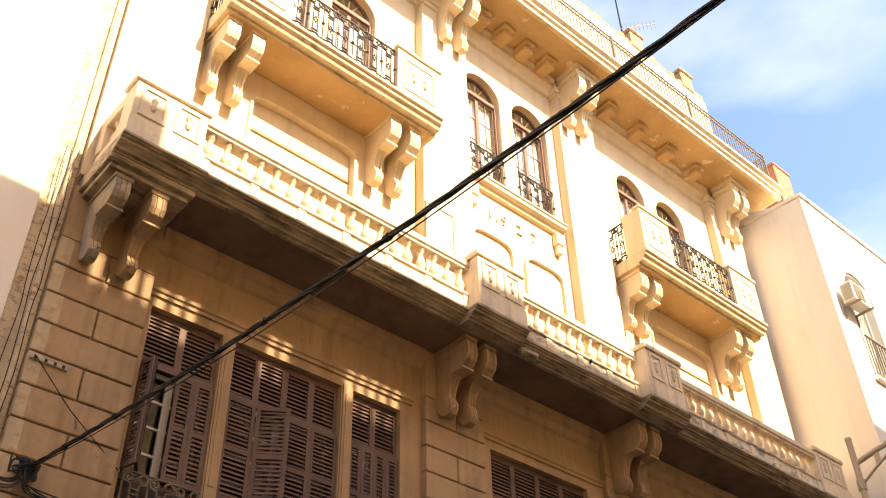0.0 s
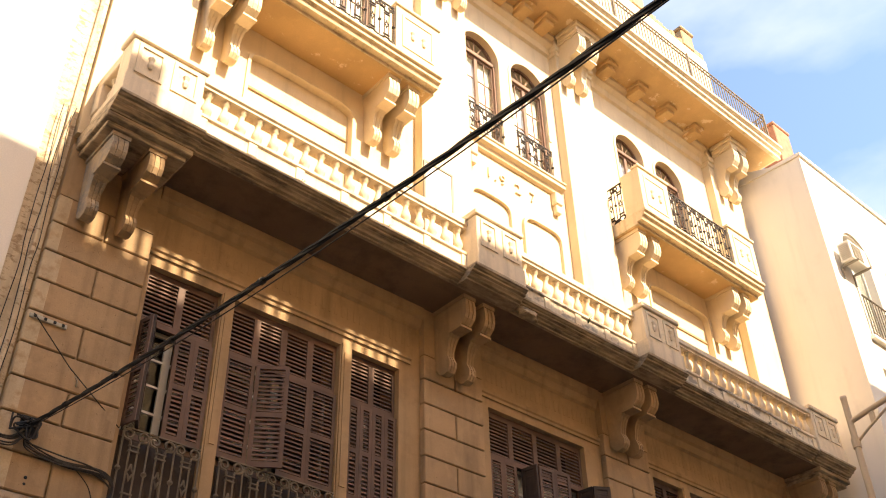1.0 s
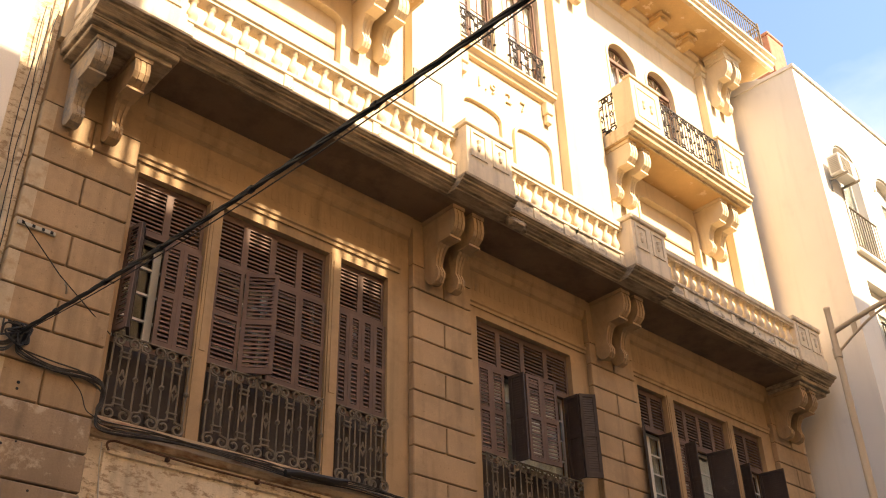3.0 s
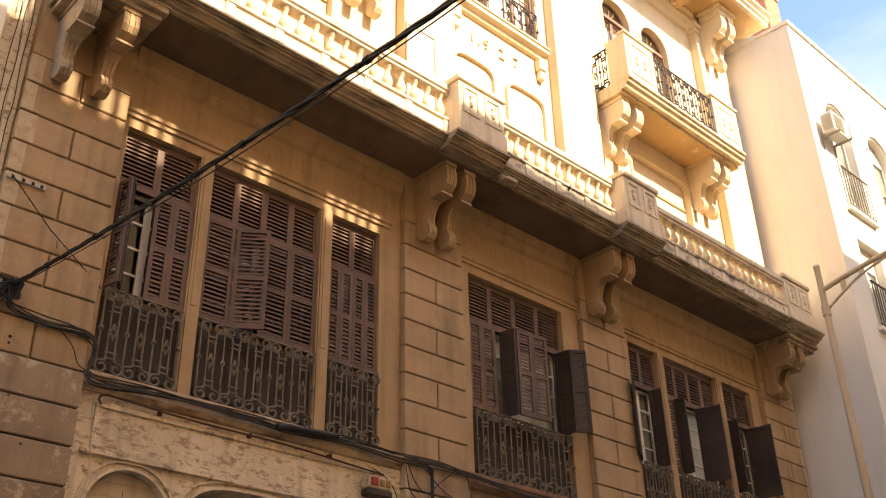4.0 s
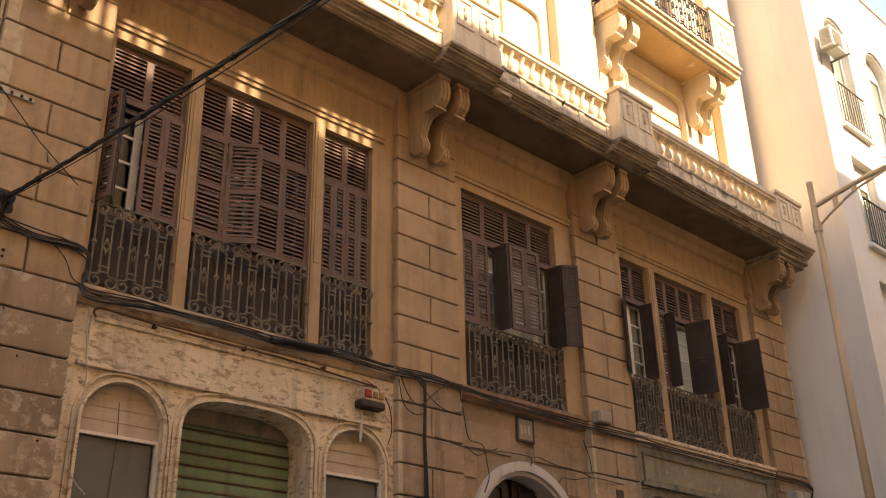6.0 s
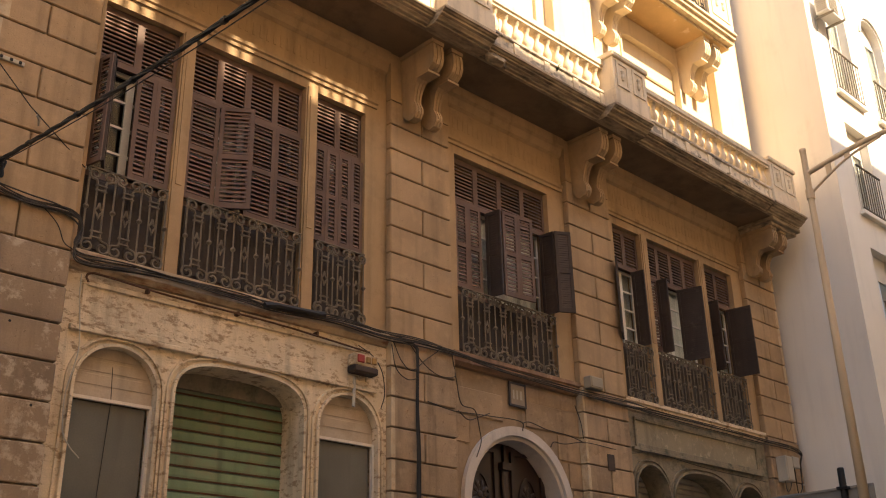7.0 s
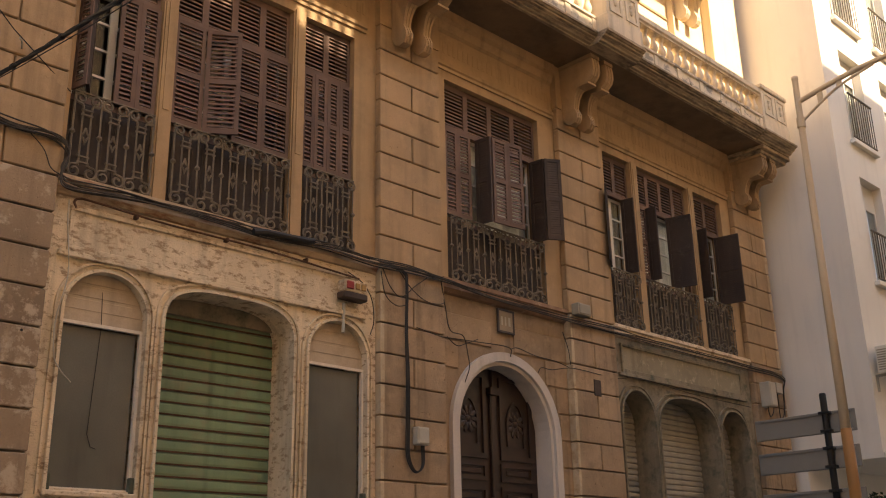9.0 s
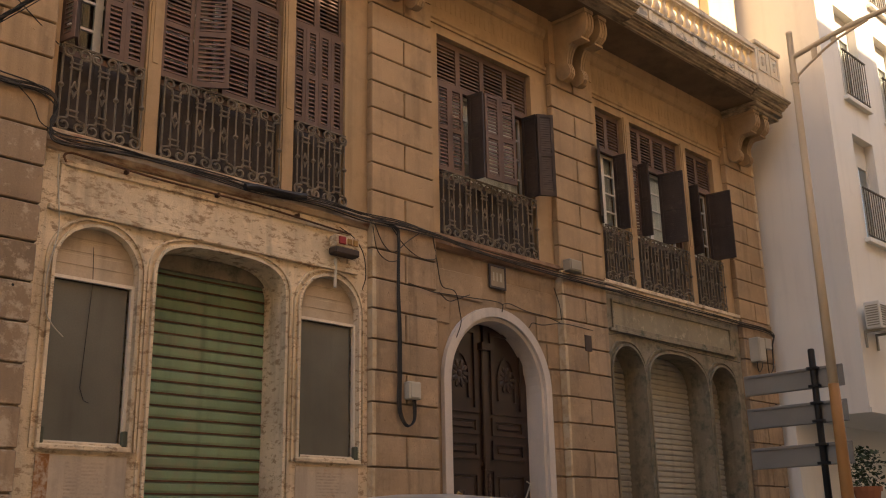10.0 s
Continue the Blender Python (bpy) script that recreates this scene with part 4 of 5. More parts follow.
# ---- middle bay: sill, year, round-topped panels ----
sill = thing("window_sill_ledge", "cream moulded ledge under the pair of arched windows", "sill", kind="structure")
part("ledge", along_x(bmesh.new(), [(.10, 14.62), (.02, 14.64), (-.02, 14.72), (-.10, 14.76), (-.10, 14.84), (-.13, 14.86), (-.13, 14.90), (.10, 14.90)], 9.98, 12.72), CREAM, sill)
for x in (10.06, 12.44):
    part("ledge_bracket", boxes((x, x + .2, -.05, .10, 14.30, 14.62), (x + .03, x + .17, -.02, .10, 14.08, 14.30), bevel=.02), CREAM, sill)
for a, b in ((10.14, 11.14), (11.56, 12.56)):
    bm = band(bmesh.new(), jambs(arch(a, b, 13.25, 13.56, 3.6, 28), 10.4), .07, .03, .10)
    tagged(part("trim_arched_panel", bm, CREAM), "raised round-cornered panel moulding on the cream wall", "moulding", kind="structure")
for ch, x in (("1", 10.64), (".", 10.82), ("9", 11.02), ("2", 11.44), ("7", 11.86)):
    cu = bpy.data.curves.new("numeral", "FONT")
    cu.body, cu.size, cu.extrude, cu.align_x = ch, .36, .025, "CENTER"
    ob = new("numeral", cu)
    dg = bpy.context.evaluated_depsgraph_get()
    me = bpy.data.meshes.new_from_object(ob.evaluated_get(dg))
    bpy.data.objects.remove(ob)
    me.materials.clear()
    me.materials.append(CREAM)
    ob = new("numeral", me)
    ob.matrix_basis = pose(x, .085, 14.06, 90)
    tagged(ob, "raised stucco numeral of the building year", "numeral", "numerals of the building year")

# ---- iron rail round the roof ----
t = thing("roof_railing", "thin dark iron railing along the roof edge", "railing")
rod = part("bar", boxes((-.0095, .0095, -.0095, .0095, 0, 1.05)), IRON, t)
rod.location = (2.06, -1.22, ROOF1)
for k in range(1, 147):
    share("bar", rod.data, t, pose(2.06 + k * .125, -1.22, ROOF1))
for k in range(9):
    share("bar", rod.data, t, pose(20.42, -1.10 + k * .125, ROOF1))
for z in (.10, .90, 1.05):
    part("rail", boxes((1.98, 20.44, -1.236, -1.204, ROOF1 + z - .012, ROOF1 + z + .012), (20.404, 20.436, -1.20, -.02, ROOF1 + z - .012, ROOF1 + z + .012)), IRON, t)
for x in (2.0, 5.0, 8.0, 11.0, 14.0, 17.0, 20.42):
    part("post", boxes((x - .022, x + .022, -1.242, -1.198, ROOF1, ROOF1 + 1.14)), IRON, t)

# ---- ground floor: shop fronts and street door ----
bm = bmesh.new()
wall(bm, 4.16, 8.75, 0.0, 5.28, -.035, -.001, low_holes[:3])
for c, h in zip(ARCHES[:3], low_holes[:3]):
    spandrel(bm, c, h[3], -.035, 0.39)
bmesh.ops.remove_doubles(bm, verts=bm.verts, dist=.0015)
shop_a = tagged(part("wall_shopfront", bm, PEEL), "peeling cream limewash of the old shop front", "wall", kind="structure")
bm = bmesh.new()
wall(bm, 14.13, 18.79, 0.0, 5.28, -.03, -.001, low_holes[4:])
for c, h in zip(ARCHES[4:], low_holes[4:]):
    spandrel(bm, c, h[3], -.03, 0.39)
bmesh.ops.remove_doubles(bm, verts=bm.verts, dist=.0015)
shop_b = tagged(part("wall_grey_shopfront", bm, GREYSTONE), "grey-brown mouldy render of the closed shop front", "wall", kind="structure")
for h, c, o, m in zip(low_holes[:3] + low_holes[4:], ARCHES[:3] + ARCHES[4:], (shop_a,) * 3 + (shop_b,) * 3, (PEEL,) * 3 + (GREYSTONE,) * 3):
    for x0, x1 in ((h[0] - .012, h[0]), (h[1], h[1] + .012)):
        part("reveal", boxes((x0, x1, -.001, .40, h[2], c[0][1])), m, o)
for c, m in list(zip(ARCHES[:3], (PEEL,) * 3)) + list(zip(ARCHES[4:], (GREYSTONE,) * 3)):
    zb = 2.1 if (m is PEEL and c[-1][0] - c[0][0] < 1) else .05
    bm = band(bmesh.new(), jambs(c, zb), .035, -.085, -.03)
    g = .075
    d = [(x - g if x < (c[0][0] + c[-1][0]) / 2 else x + g, z + g * (z - c[0][1]) / (max(q[1] for q in c) - c[0][1])) for x, z in c]
    band(bm, jambs(d, zb), .025, -.065, -.03)
    tagged(part("trim_arch", bm, m), "moulded rim of a shop opening", "moulding", kind="structure")
# fascia boards with their frames
for a, b, m in ((4.36, 8.42, PEEL), (14.38, 18.42, GREYSTONE)):
    bm = boxes((a, b, -.07, -.03, 4.66, 4.73), (a, b, -.07, -.03, 5.13, 5.19), (a, a + .05, -.07, -.03, 4.73, 5.13), (b - .05, b, -.07, -.03, 4.73, 5.13), (a - .1, b + .12, -.09, -.03, 4.60, 4.66), bevel=.008)
    tagged(part("trim_fascia_field", boxes((a + .05, b - .05, -.045, -.032, 4.73, 5.13)), PEEL if m is PEEL else FASCIA), "pitted blank field of a shop fascia", "fascia", kind="structure")
    tagged(part("shop_fascia", bm, m), "blank chipped fascia panel over a shop front", "fascia", "shop fascias", "structure")


def display(a, b):
    t = thing("display_window", "blind shop window boarded in grey under a plastered lunette", "shop window", "boarded shop windows")
    part("board", boxes((a + .06, b - .06, .05, .08, 2.17, 3.88)), SCREEN, t)
    part("frame", wall(bmesh.new(), a, b, 2.14, 3.93, .0, .05, [(a + .032, b - .032, 2.19, 3.895)]), PALEFRAME, t)
    part("lunette", boxes((a, b, .04, .08, 3.93, 4.5)), LUNETTE, t)
    for z in (4.07, 4.22, 4.37):
        part("lunette_rib", boxes((a + .01, b - .01, .034, .04, z, z + .12), bevel=.003), LUNETTE, t)
    for x in (a - .03, b - .05):
        part("corner_block", boxes((x, x + .08, -.06, .02, 2.15, 2.32), bevel=.012), MOSS, t)
    m = (a + b) / 2
    if a < 6:
        part("rust_stain", boxes((a - .018, a + .13, -.0555, -.036, .5, 2.045), bevel=.004), ORANGE, t, "orange rust-stained plaster edge")
        part("hanging_wire", tube(bmesh.new(), [(m - .02, .035, 4.3), (m, .03, 3.9), (m - .03, .035, 3.2), (m - .05, .035, 2.75), (m + .0, .035, 2.62), (m + .06, .035, 2.60)], .004, 5), DARKIRON, t)
    part("sill", boxes((a - .04, b + .04, -.09, .06, 2.09, 2.15), bevel=.012), PEEL, t)
    part("apron", boxes((a - .02, b + .02, -.052, -.036, .5, 2.05), bevel=.006), APRON, t)
    n = bmesh.new()
    for k in range(13):
        w = .40 + .08 * math.sin(k * 2.3)
        box(n, a + .30, a + .30 + w, -.0545, -.052, 1.50 + k * .038, 1.519 + k * .038)
    part("faded_notice", n, FADED, t, "faded grey bars of an old notice")
    return t


display(4.39, 5.35)
display(7.61, 8.57)


def roller(x0, x1, z1, y, material, label, pitch):
    t = thing("roller_shutter", label, "roller shutter", "", "", (x0, y, 0))
    bm = along_x(bmesh.new(), [(.006, 0), (-.006, .006), (-.014, pitch * .25), (-.014, pitch * .75), (-.004, pitch - .02), (.004, pitch - .014), (.006, pitch - .006), (.02, pitch - .001), (.03, pitch - .001), (.03, 0)], 0, x1 - x0)
    first = part("slat", bm, material, t)
    for k in range(1, int(z1 / pitch) + 1):
        share("slat", first.data, t, pose(0, random.uniform(-.002, .002), k * pitch))
    if material is GREEN:
        part("shutter_box", boxes((.002, x1 - x0 - .002, -.07, -.02, 4.30, 4.515), bevel=.006), GREYSTONE, t, "grimy lintel box over the slats")
        strip = boxes((0, x1 - x0, -.0155, .012, -.010, .008))
        joint = part("rusty_joint", strip, RUST, t, "rusted joint between slats")
        joint.matrix_basis = pose(0, 0, pitch)
        for k in range(2, int(z1 / pitch) + 1):
            share("rusty_joint", joint.data, t, pose(0, random.uniform(-.003, .002), k * pitch))
    return t


roller(5.57, 7.37, 4.5, .40, GREEN, "closed green steel roller shutter, rust-streaked", .142)
for a, b, *_ in low_holes[4:]:
    roller(a, b, 4.4, .40, GREYSTEEL, "closed pale grey steel roller shutter", .10)

# the street door
bm = band(bmesh.new(), jambs(ARCHES[3], 0.0), .14, -.075, 0.0)
band(bm, jambs(arch(10.36, 12.38, 3.35, 4.36), 0.0), .06, -.02, .30)
tagged(part("door_surround", bm, SURROUND), "white plaster surround of the arched street door", "door surround", kind="structure")
door = thing("door_1", "dark carved double street door, closed, with a brass knocker", "door", kind="structure")
part("backing", boxes((10.30, 12.44, .34, .40, 0, 4.42)), DOORW, door)
for s in (-1, 1):
    x0, x1 = (CX - 1.0, CX - .03) if s < 0 else (CX + .05, CX + 1.02)
    leaf = part("door_leaf", boxes((x0, x1, .29, .34, .03, 4.35)), DOORW, door)
    for z0, z1 in ((.20, .55), (.62, 1.12), (1.22, 2.12), (2.30, 2.58), (2.66, 2.93)):
        part("panel_frame", wall(bmesh.new(), x0 + .12, x1 - .10, z0, z1, .262, .29, [(x0 + .19, x1 - .17, z0 + .06, z1 - .06)]), DOORW, leaf)
        part("panel", boxes((x0 + .24, x1 - .22, .268, .29, z0 + .09, z1 - .09), bevel=.015), DOORW, leaf)
    part("head_frame", wall(bmesh.new(), x0 + .12, x1 - .10, 2.98, 4.25, .255, .29, [(x0 + .20, x1 - .18, 3.06, 4.2)]), DOORW, leaf)
    part("head_shield", band(bmesh.new(), jambs(arch(x0 + .33, x1 - .31, 3.55, 3.85, 1.7), 3.2), .05, .262, .29), DOORW, leaf)
    for z, r in ((3.55, .24), (1.68, .22)):
        c = ((x0 + x1) / 2, .285, z)
        rosette = bmesh.new()
        for k in range(10):
            a = k * math.tau / 10
            m = Matrix.Translation((c[0] + r * .55 * math.cos(a), .283, z + r * .55 * math.sin(a))) @ pose(0, 0, 0, 0, -math.degrees(a), 0) @ Matrix.Diagonal((r * .42, .03, r * .2, 1))
            bmesh.ops.create_icosphere(rosette, subdivisions=1, radius=1, matrix=m)
        bmesh.ops.create_icosphere(rosette, subdivisions=2, radius=1, matrix=Matrix.Translation(c) @ Matrix.Diagonal((r * .25, .04, r * .25, 1)))
        part("carved_rosette", rosette, DOORW, leaf)
bm = boxes((CX - .055, CX + .065, .225, .29, .05, 3.95), bevel=.015)
for k in range(16):
    lathe(bm, [(.028, -.035), (.036, 0), (.028, .035)], 8, (CX + .005, .22, 1.0 + k * .07))
box(bm, CX - .08, CX + .09, .20, .29, 2.14, 2.2)
box(bm, CX - .09, CX + .10, .19, .29, 3.95, 4.06)
part("cover_strip", bm, DOORW, door)
BRASS = mat("old_brass", (0.45, 0.30, 0.10), rough=0.35, metal=0.9, var=0.1)
bm = bmesh.new()
tube(bm, spiral(CX - .62, 1.72, .075, .075, 0, 360, .235, 20), .012, 6)
lathe(bm, [(.0, -.03), (.03, 0), (0, .03)], 8, (CX - .62, .25, 1.80))
part("knocker", bm, BRASS, door, "brass ring knocker")
part("pull_handle", tube(bmesh.new(), [(CX + .55, .25, 1.35), (CX + .57, .16, 1.42), (CX + .86, .14, 1.95), (CX + .90, .25, 2.0)], .014, 6), GREYBOX, door, "slanting steel bar handle")

# ---- cables ----
def smooth_path(pts, n=8):
    """A Catmull-Rom curve through points."""
    p = [Vector(q) for q in pts]
    p = [2 * p[0] - p[1]] + p + [2 * p[-1] - p[-2]]
    out = []
    for i in range(1, len(p) - 2):
        for k in range(n):
            t = k / n
            out.append(.5 * (2 * p[i] + (p[i + 1] - p[i - 1]) * t + (2 * p[i - 1] - 5 * p[i] + 4 * p[i + 1] - p[i + 2]) * t * t + (3 * p[i] - p[i - 1] - 3 * p[i + 1] + p[i + 2]) * t ** 3))
    return out + [p[-2]]


def strand(bm, path, r, off=0.0, turns=0.0, phase=0.0, sides=6):
    n = len(path)
    pts = []
    for i, p in enumerate(path):
        d = (path[min(i + 1, n - 1)] - path[max(i - 1, 0)]).normalized()
        a = d.cross(Vector((0, 0, 1)))
        a = a.normalized() if a.length > .05 else Vector((1, 0, 0))
        c = d.cross(a)
        w = phase + turns * math.tau * i / n
        pts.append(p + off * (math.cos(w) * a + math.sin(w) * c))
    return tube(bm, pts, r, sides)


# the heavy bundle across the street
A = Vector((3.18, -.26, 6.14))
E1 = Vector((3.27, -8.78, 5.42))
u = Vector((0.46, 0.625, 0.631))
eye = Vector(EYE)
best = min((((A.lerp(E1, k / 100) - eye).cross(u)).length, k) for k in range(101))[1]
M = eye + u * (A.lerp(E1, best / 100) - eye).dot(u)
s0 = best / 100
lag = lambda s: A * ((s - s0) * (s - 1) / (s0 * 1)) + M * (s * (s - 1) / (s0 * (s0 - 1))) + E1 * (s * (s - s0) / (1 - s0))
path = [lag(s * 1.35 / 90) for s in range(91)]
t = thing("overhead_cable", "thick black bundle of twisted cables spanning the street", "cable")
for k in range(3):
    part("strand", strand(bmesh.new(), path, .0128, .0125, 11, k * math.tau / 3), CABLE, t)
part("thin_wire", strand(bmesh.new(), [p + Vector((0, 0, -.035 - .05 * math.sin(math.pi * min(1, i / 66)))) for i, p in enumerate(path)], .006), CABLE, t)
for i in (6, 14, 22, 33, 45):
    d = (path[i + 1] - path[i]).normalized()
    part("cable_tie", tube(bmesh.new(), [path[i] - d * .025, path[i] + d * .025], .030, 8), CABLE, t)
anchor = thing("cable_anchor", "iron wall anchor wrapped in black cable ends", "anchor")
part("plate", boxes((3.10, 3.30, -.15, -.12, 6.05, 6.28), bevel=.008), DARKIRON, anchor)
part("hook", tube(bmesh.new(), [(3.18, -.13, 6.2), (3.18, -.22, 6.22), (3.19, -.28, 6.17), (3.18, -.25, 6.10)], .018), DARKIRON, anchor)
rng = random.Random(3)
for k in range(7):
    c = Vector((3.12 + .05 * rng.random(), -.2, 6.12))
    pts = [c + Vector((rng.uniform(-.16, .16), rng.uniform(-.06, .05), rng.uniform(-.16, .14))) for _ in range(5)]
    part("cable_loop", tube(bmesh.new(), smooth_path(pts), .011), CABLE, anchor)

# bundle along the front
run = [(2.30, -.2, 6.02), (2.97, -.2, 5.93), (3.15, -.2, 6.05), (3.22, -.17, 5.95), (3.59, -.16, 5.88), (3.99, -.16, 5.87), (4.19, -.15, 5.80), (4.23, -.14, 5.68), (4.17, -.14, 5.49), (4.29, -.15, 5.37), (4.91, -.16, 5.40), (5.63, -.17, 5.41), (6.41, -.16, 5.40),
       (6.86, -.17, 5.39), (7.76, -.16, 5.47), (8.61, -.18, 5.42), (9.32, -.19, 5.43), (10.08, -.17, 5.41), (11.02, -.16, 5.36), (12.87, -.18, 5.32), (14.13, -.18, 5.33), (15.17, -.16, 5.33), (18.39, -.17, 5.32), (19.90, -.19, 5.27), (19.95, -.15, 4.9), (19.93, -.1, 3.6), (19.93, -.1, 0.1)]
t = thing("facade_cable_bundle", "sagging bundle of black cables clipped along the house front", "cable")
base = smooth_path(run, 10)
for k in range(8):
    rng = random.Random(20 + k)
    a, ph = rng.uniform(.012, .034), rng.uniform(0, 6)
    path = [p + Vector((0, .012 * math.sin(i * .07 + ph), a * math.sin(i * (.09 + .012 * k) + ph) + (k - 3.5) * .011)) for i, p in enumerate(base)]
    if k > 4:
        path = path[:(190, 215, 150)[k - 5]]
    part("cable", strand(bmesh.new(), path, .0095), DUSTCABLE, t)
part("cable_joint", tube(bmesh.new(), [(6.62, -.2, 5.37), (6.80, -.2, 5.41), (7.45, -.2, 5.44), (7.55, -.2, 5.46)], .042, 8), CABLE, t, "black sleeve over a cable joint")
part("loose_loop", tube(bmesh.new(), smooth_path([(3.75, -.15, 5.87), (3.95, -.15, 5.7), (4.05, -.14, 5.52), (4.16, -.14, 5.46)]), .006), CABLE, t)
# the drop beside the door
drop = [(8.88, -.17, 5.41), (9.14, -.18, 5.36), (9.20, -.18, 5.2), (9.19, -.18, 4.49), (9.21, -.18, 3.9), (9.20, -.18, 3.32), (9.19, -.18, 2.85), (9.26, -.19, 2.66), (9.36, -.19, 2.62), (9.46, -.19, 2.72), (9.46, -.19, 2.98)]
t = thing("cable_drop", "black cables dropping down the wall to a meter box", "cable")
base = smooth_path(drop, 8)
for k in range(3):
    path = [p + Vector(((k - 1) * .017 + .008 * math.sin(i * .13 + k), -.004 * k, .006 * k)) for i, p in enumerate(base)]
    part("cable", strand(bmesh.new(), path, .012), CABLE, t)
# thin wires over the door
t = thing("slack_door_wire", "thin slack wires strung round the street door", "cable")
for pts in ([(9.38, 4.61), (9.8, 4.56), (10.12, 4.59), (10.7, 4.62), (11.38, 4.64), (11.42, 4.5)], [(12.05, 4.34), (12.14, 4.43), (12.4, 4.43), (12.88, 4.50), (14.11, 4.51), (14.8, 4.60), (16.5, 4.52), (18.6, 4.50)],
            [(9.87, 5.4), (10.03, 5.04), (10.12, 4.71), (10.39, 4.66), (10.48, 4.38), (10.50, 4.2), (10.40, 3.98)], [(9.05, 5.38), (9.3, 5.15), (9.6, 5.02), (9.9, 5.05), (10.0, 5.2)], [(12.72, 5.1), (12.74, 4.8), (12.78, 4.55)],
            [(8.72, 5.3), (8.8, 4.98), (9.0, 4.86), (9.2, 4.9)], [(8.75, 5.35), (8.9, 5.1), (9.1, 5.0), (9.35, 5.2), (9.6, 5.38)], [(10.05, 4.6), (10.25, 4.5), (10.45, 4.56), (10.7, 4.66)], [(11.42, 4.62), (11.6, 4.66), (12.0, 4.60), (12.5, 4.58), (12.74, 4.5)], [(8.2, 5.2), (8.45, 5.1), (8.62, 4.9), (8.66, 4.6), (8.6, 4.4)]):
    dense = smooth_path([(x, -.185 if (8.7 < x < 9.98 or 12.72 < x < 14.0) else -.105, z) for x, z in pts])
    part("wire", tube(bmesh.new(), dense, .0075), DUSTCABLE, t)
# wires down the gap between the houses
t = thing("gap_wire_run", "thin wires running down the gap between two houses", "cable")
for k in range(3):
    rng = random.Random(50 + k)
    pts = [(2.62 + k * .07 + rng.uniform(-.02, .02), -.14 - .015 * k, z) for z in (10.6, 10.2, 9.6, 9.0, 8.4, 8.0, 7.2, 6.5, 6.02)]
    part("wire", tube(bmesh.new(), smooth_path(pts), .0065), CABLE, t)
part("conduit", tube(bmesh.new(), [(2.76, -.06, 19), (2.76, -.06, 6.2)], .03, 8), PEEL, t)
t = thing("stay_wire", "thin stay wire on an iron hook bar across the pilaster", "wire")
part("wire", tube(bmesh.new(), [(2.93, -.2, 7.46), (3.46, -.2, 6.95), (4.20, -.08, 6.50)], .007), CABLE, t)
part("hook_bar", boxes((2.90, 3.34, -.15, -.12, 7.435, 7.485), bevel=.006), PLASTIC, t)
for x in (2.96, 3.08, 3.19, 3.29):
    part("stud", boxes((x - .015, x + .015, -.165, -.15, 7.445, 7.475)), DARKIRON, t)
part("spike", tube(bmesh.new(), [(3.60, -.12, 6.80), (3.52, -.32, 6.77), (3.46, -.42, 6.74)], .012), PLASTIC, t)

# ---- weeds and breaks on the balcony edge ----
weed = None
for x, y, z, k in ((5.68, -1.10, 10.28, 1.0), (7.19, -1.10, 10.28, .6), (11.61, -1.12, 10.50, .5), (15.9, -1.10, 10.28, .6), (16.9, -1.10, 10.28, .5), (17.6, -1.1, 10.28, .7)):
    if weed is None:
        bm = bmesh.new()
        rng = random.Random(77)
        for j in range(26):
            a, h = rng.uniform(0, 6.283), rng.uniform(.04, .13)
            d = Vector((math.cos(a), math.sin(a) * .5, 0)) * rng.uniform(.02, .12)
            tube(bm, [(0, 0, -.01), d * .5 + Vector((0, 0, h * .7)), d + Vector((0, 0, h * .8))], .006, 3, .002)
        weed = tagged(part("weed_tuft", bm, LEAF), "small dry weed growing on the balcony edge", "weed", "weeds on the balcony edge")
        weed.matrix_basis = pose(x, y, z)
    else:
        copy_thing(weed, pose(x, y, z, 0, 0, x * 70) @ Matrix.Diagonal((1, 1, 1, 1)))
bm = bmesh.new()
bmesh.ops.create_icosphere(bm, subdivisions=3, radius=1, matrix=Matrix.Translation((10.12, -1.08, 10.06)) @ Matrix.Diagonal((.24, .12, .085, 1)))
for v in bm.verts:
    v.co += .05 * noise.noise_vector(v.co * 11)
tagged(part("broken_cornice_lump", bm, STONE), "crumbled lump of cornice beside a pier", "rubble", kind="structure")
rng = random.Random(12)
for k in range(12):
    x, z = rng.uniform(2.95, 4.05), rng.uniform(3.6, 5.25)
    if k < 2:
        x, z = 3.29, 5.61 - .07 * k
    part("fixing_hole", lathe(bmesh.new(), [(.012 + .012 * rng.random(), -.001), (.012, .004)], 7), DARKIRON, PILASTERS[0]).matrix_basis = pose(x, -.138 if z < 5.3 else -.148, z, 90)

# ---- boxes and fittings on the wall ----
t = thing("junction_box", "weathered grey cable junction box on the pilaster", "junction box")
part("case", boxes((12.97, 13.30, -.27, -.12, 5.42, 5.62), bevel=.01), GREYBOX, t)
part("lid", boxes((12.99, 13.28, -.285, -.27, 5.44, 5.60), bevel=.006), GREYBOX, t)
t = thing("meter_box", "small off-white meter box where the cables end", "meter box", "meter boxes")
part("case", boxes((9.31, 9.53, -.26, -.14, 2.98, 3.22), bevel=.012), PLASTIC, t)
part("lid", boxes((9.33, 9.51, -.272, -.26, 3.0, 3.2), bevel=.006), PLASTIC, t)
t = thing("meter_box", "tall off-white meter box on the end pilaster", "meter box", "meter boxes")
part("case", boxes((18.98, 19.24, -.36, -.14, 4.54, 5.04), bevel=.012), PLASTIC, t)
part("lid", boxes((19.0, 19.22, -.375, -.36, 4.56, 5.02), bevel=.006), PLASTIC, t)
t = thing("meter_box", "small square off-white box beside the tall meter box", "meter box", "meter boxes")
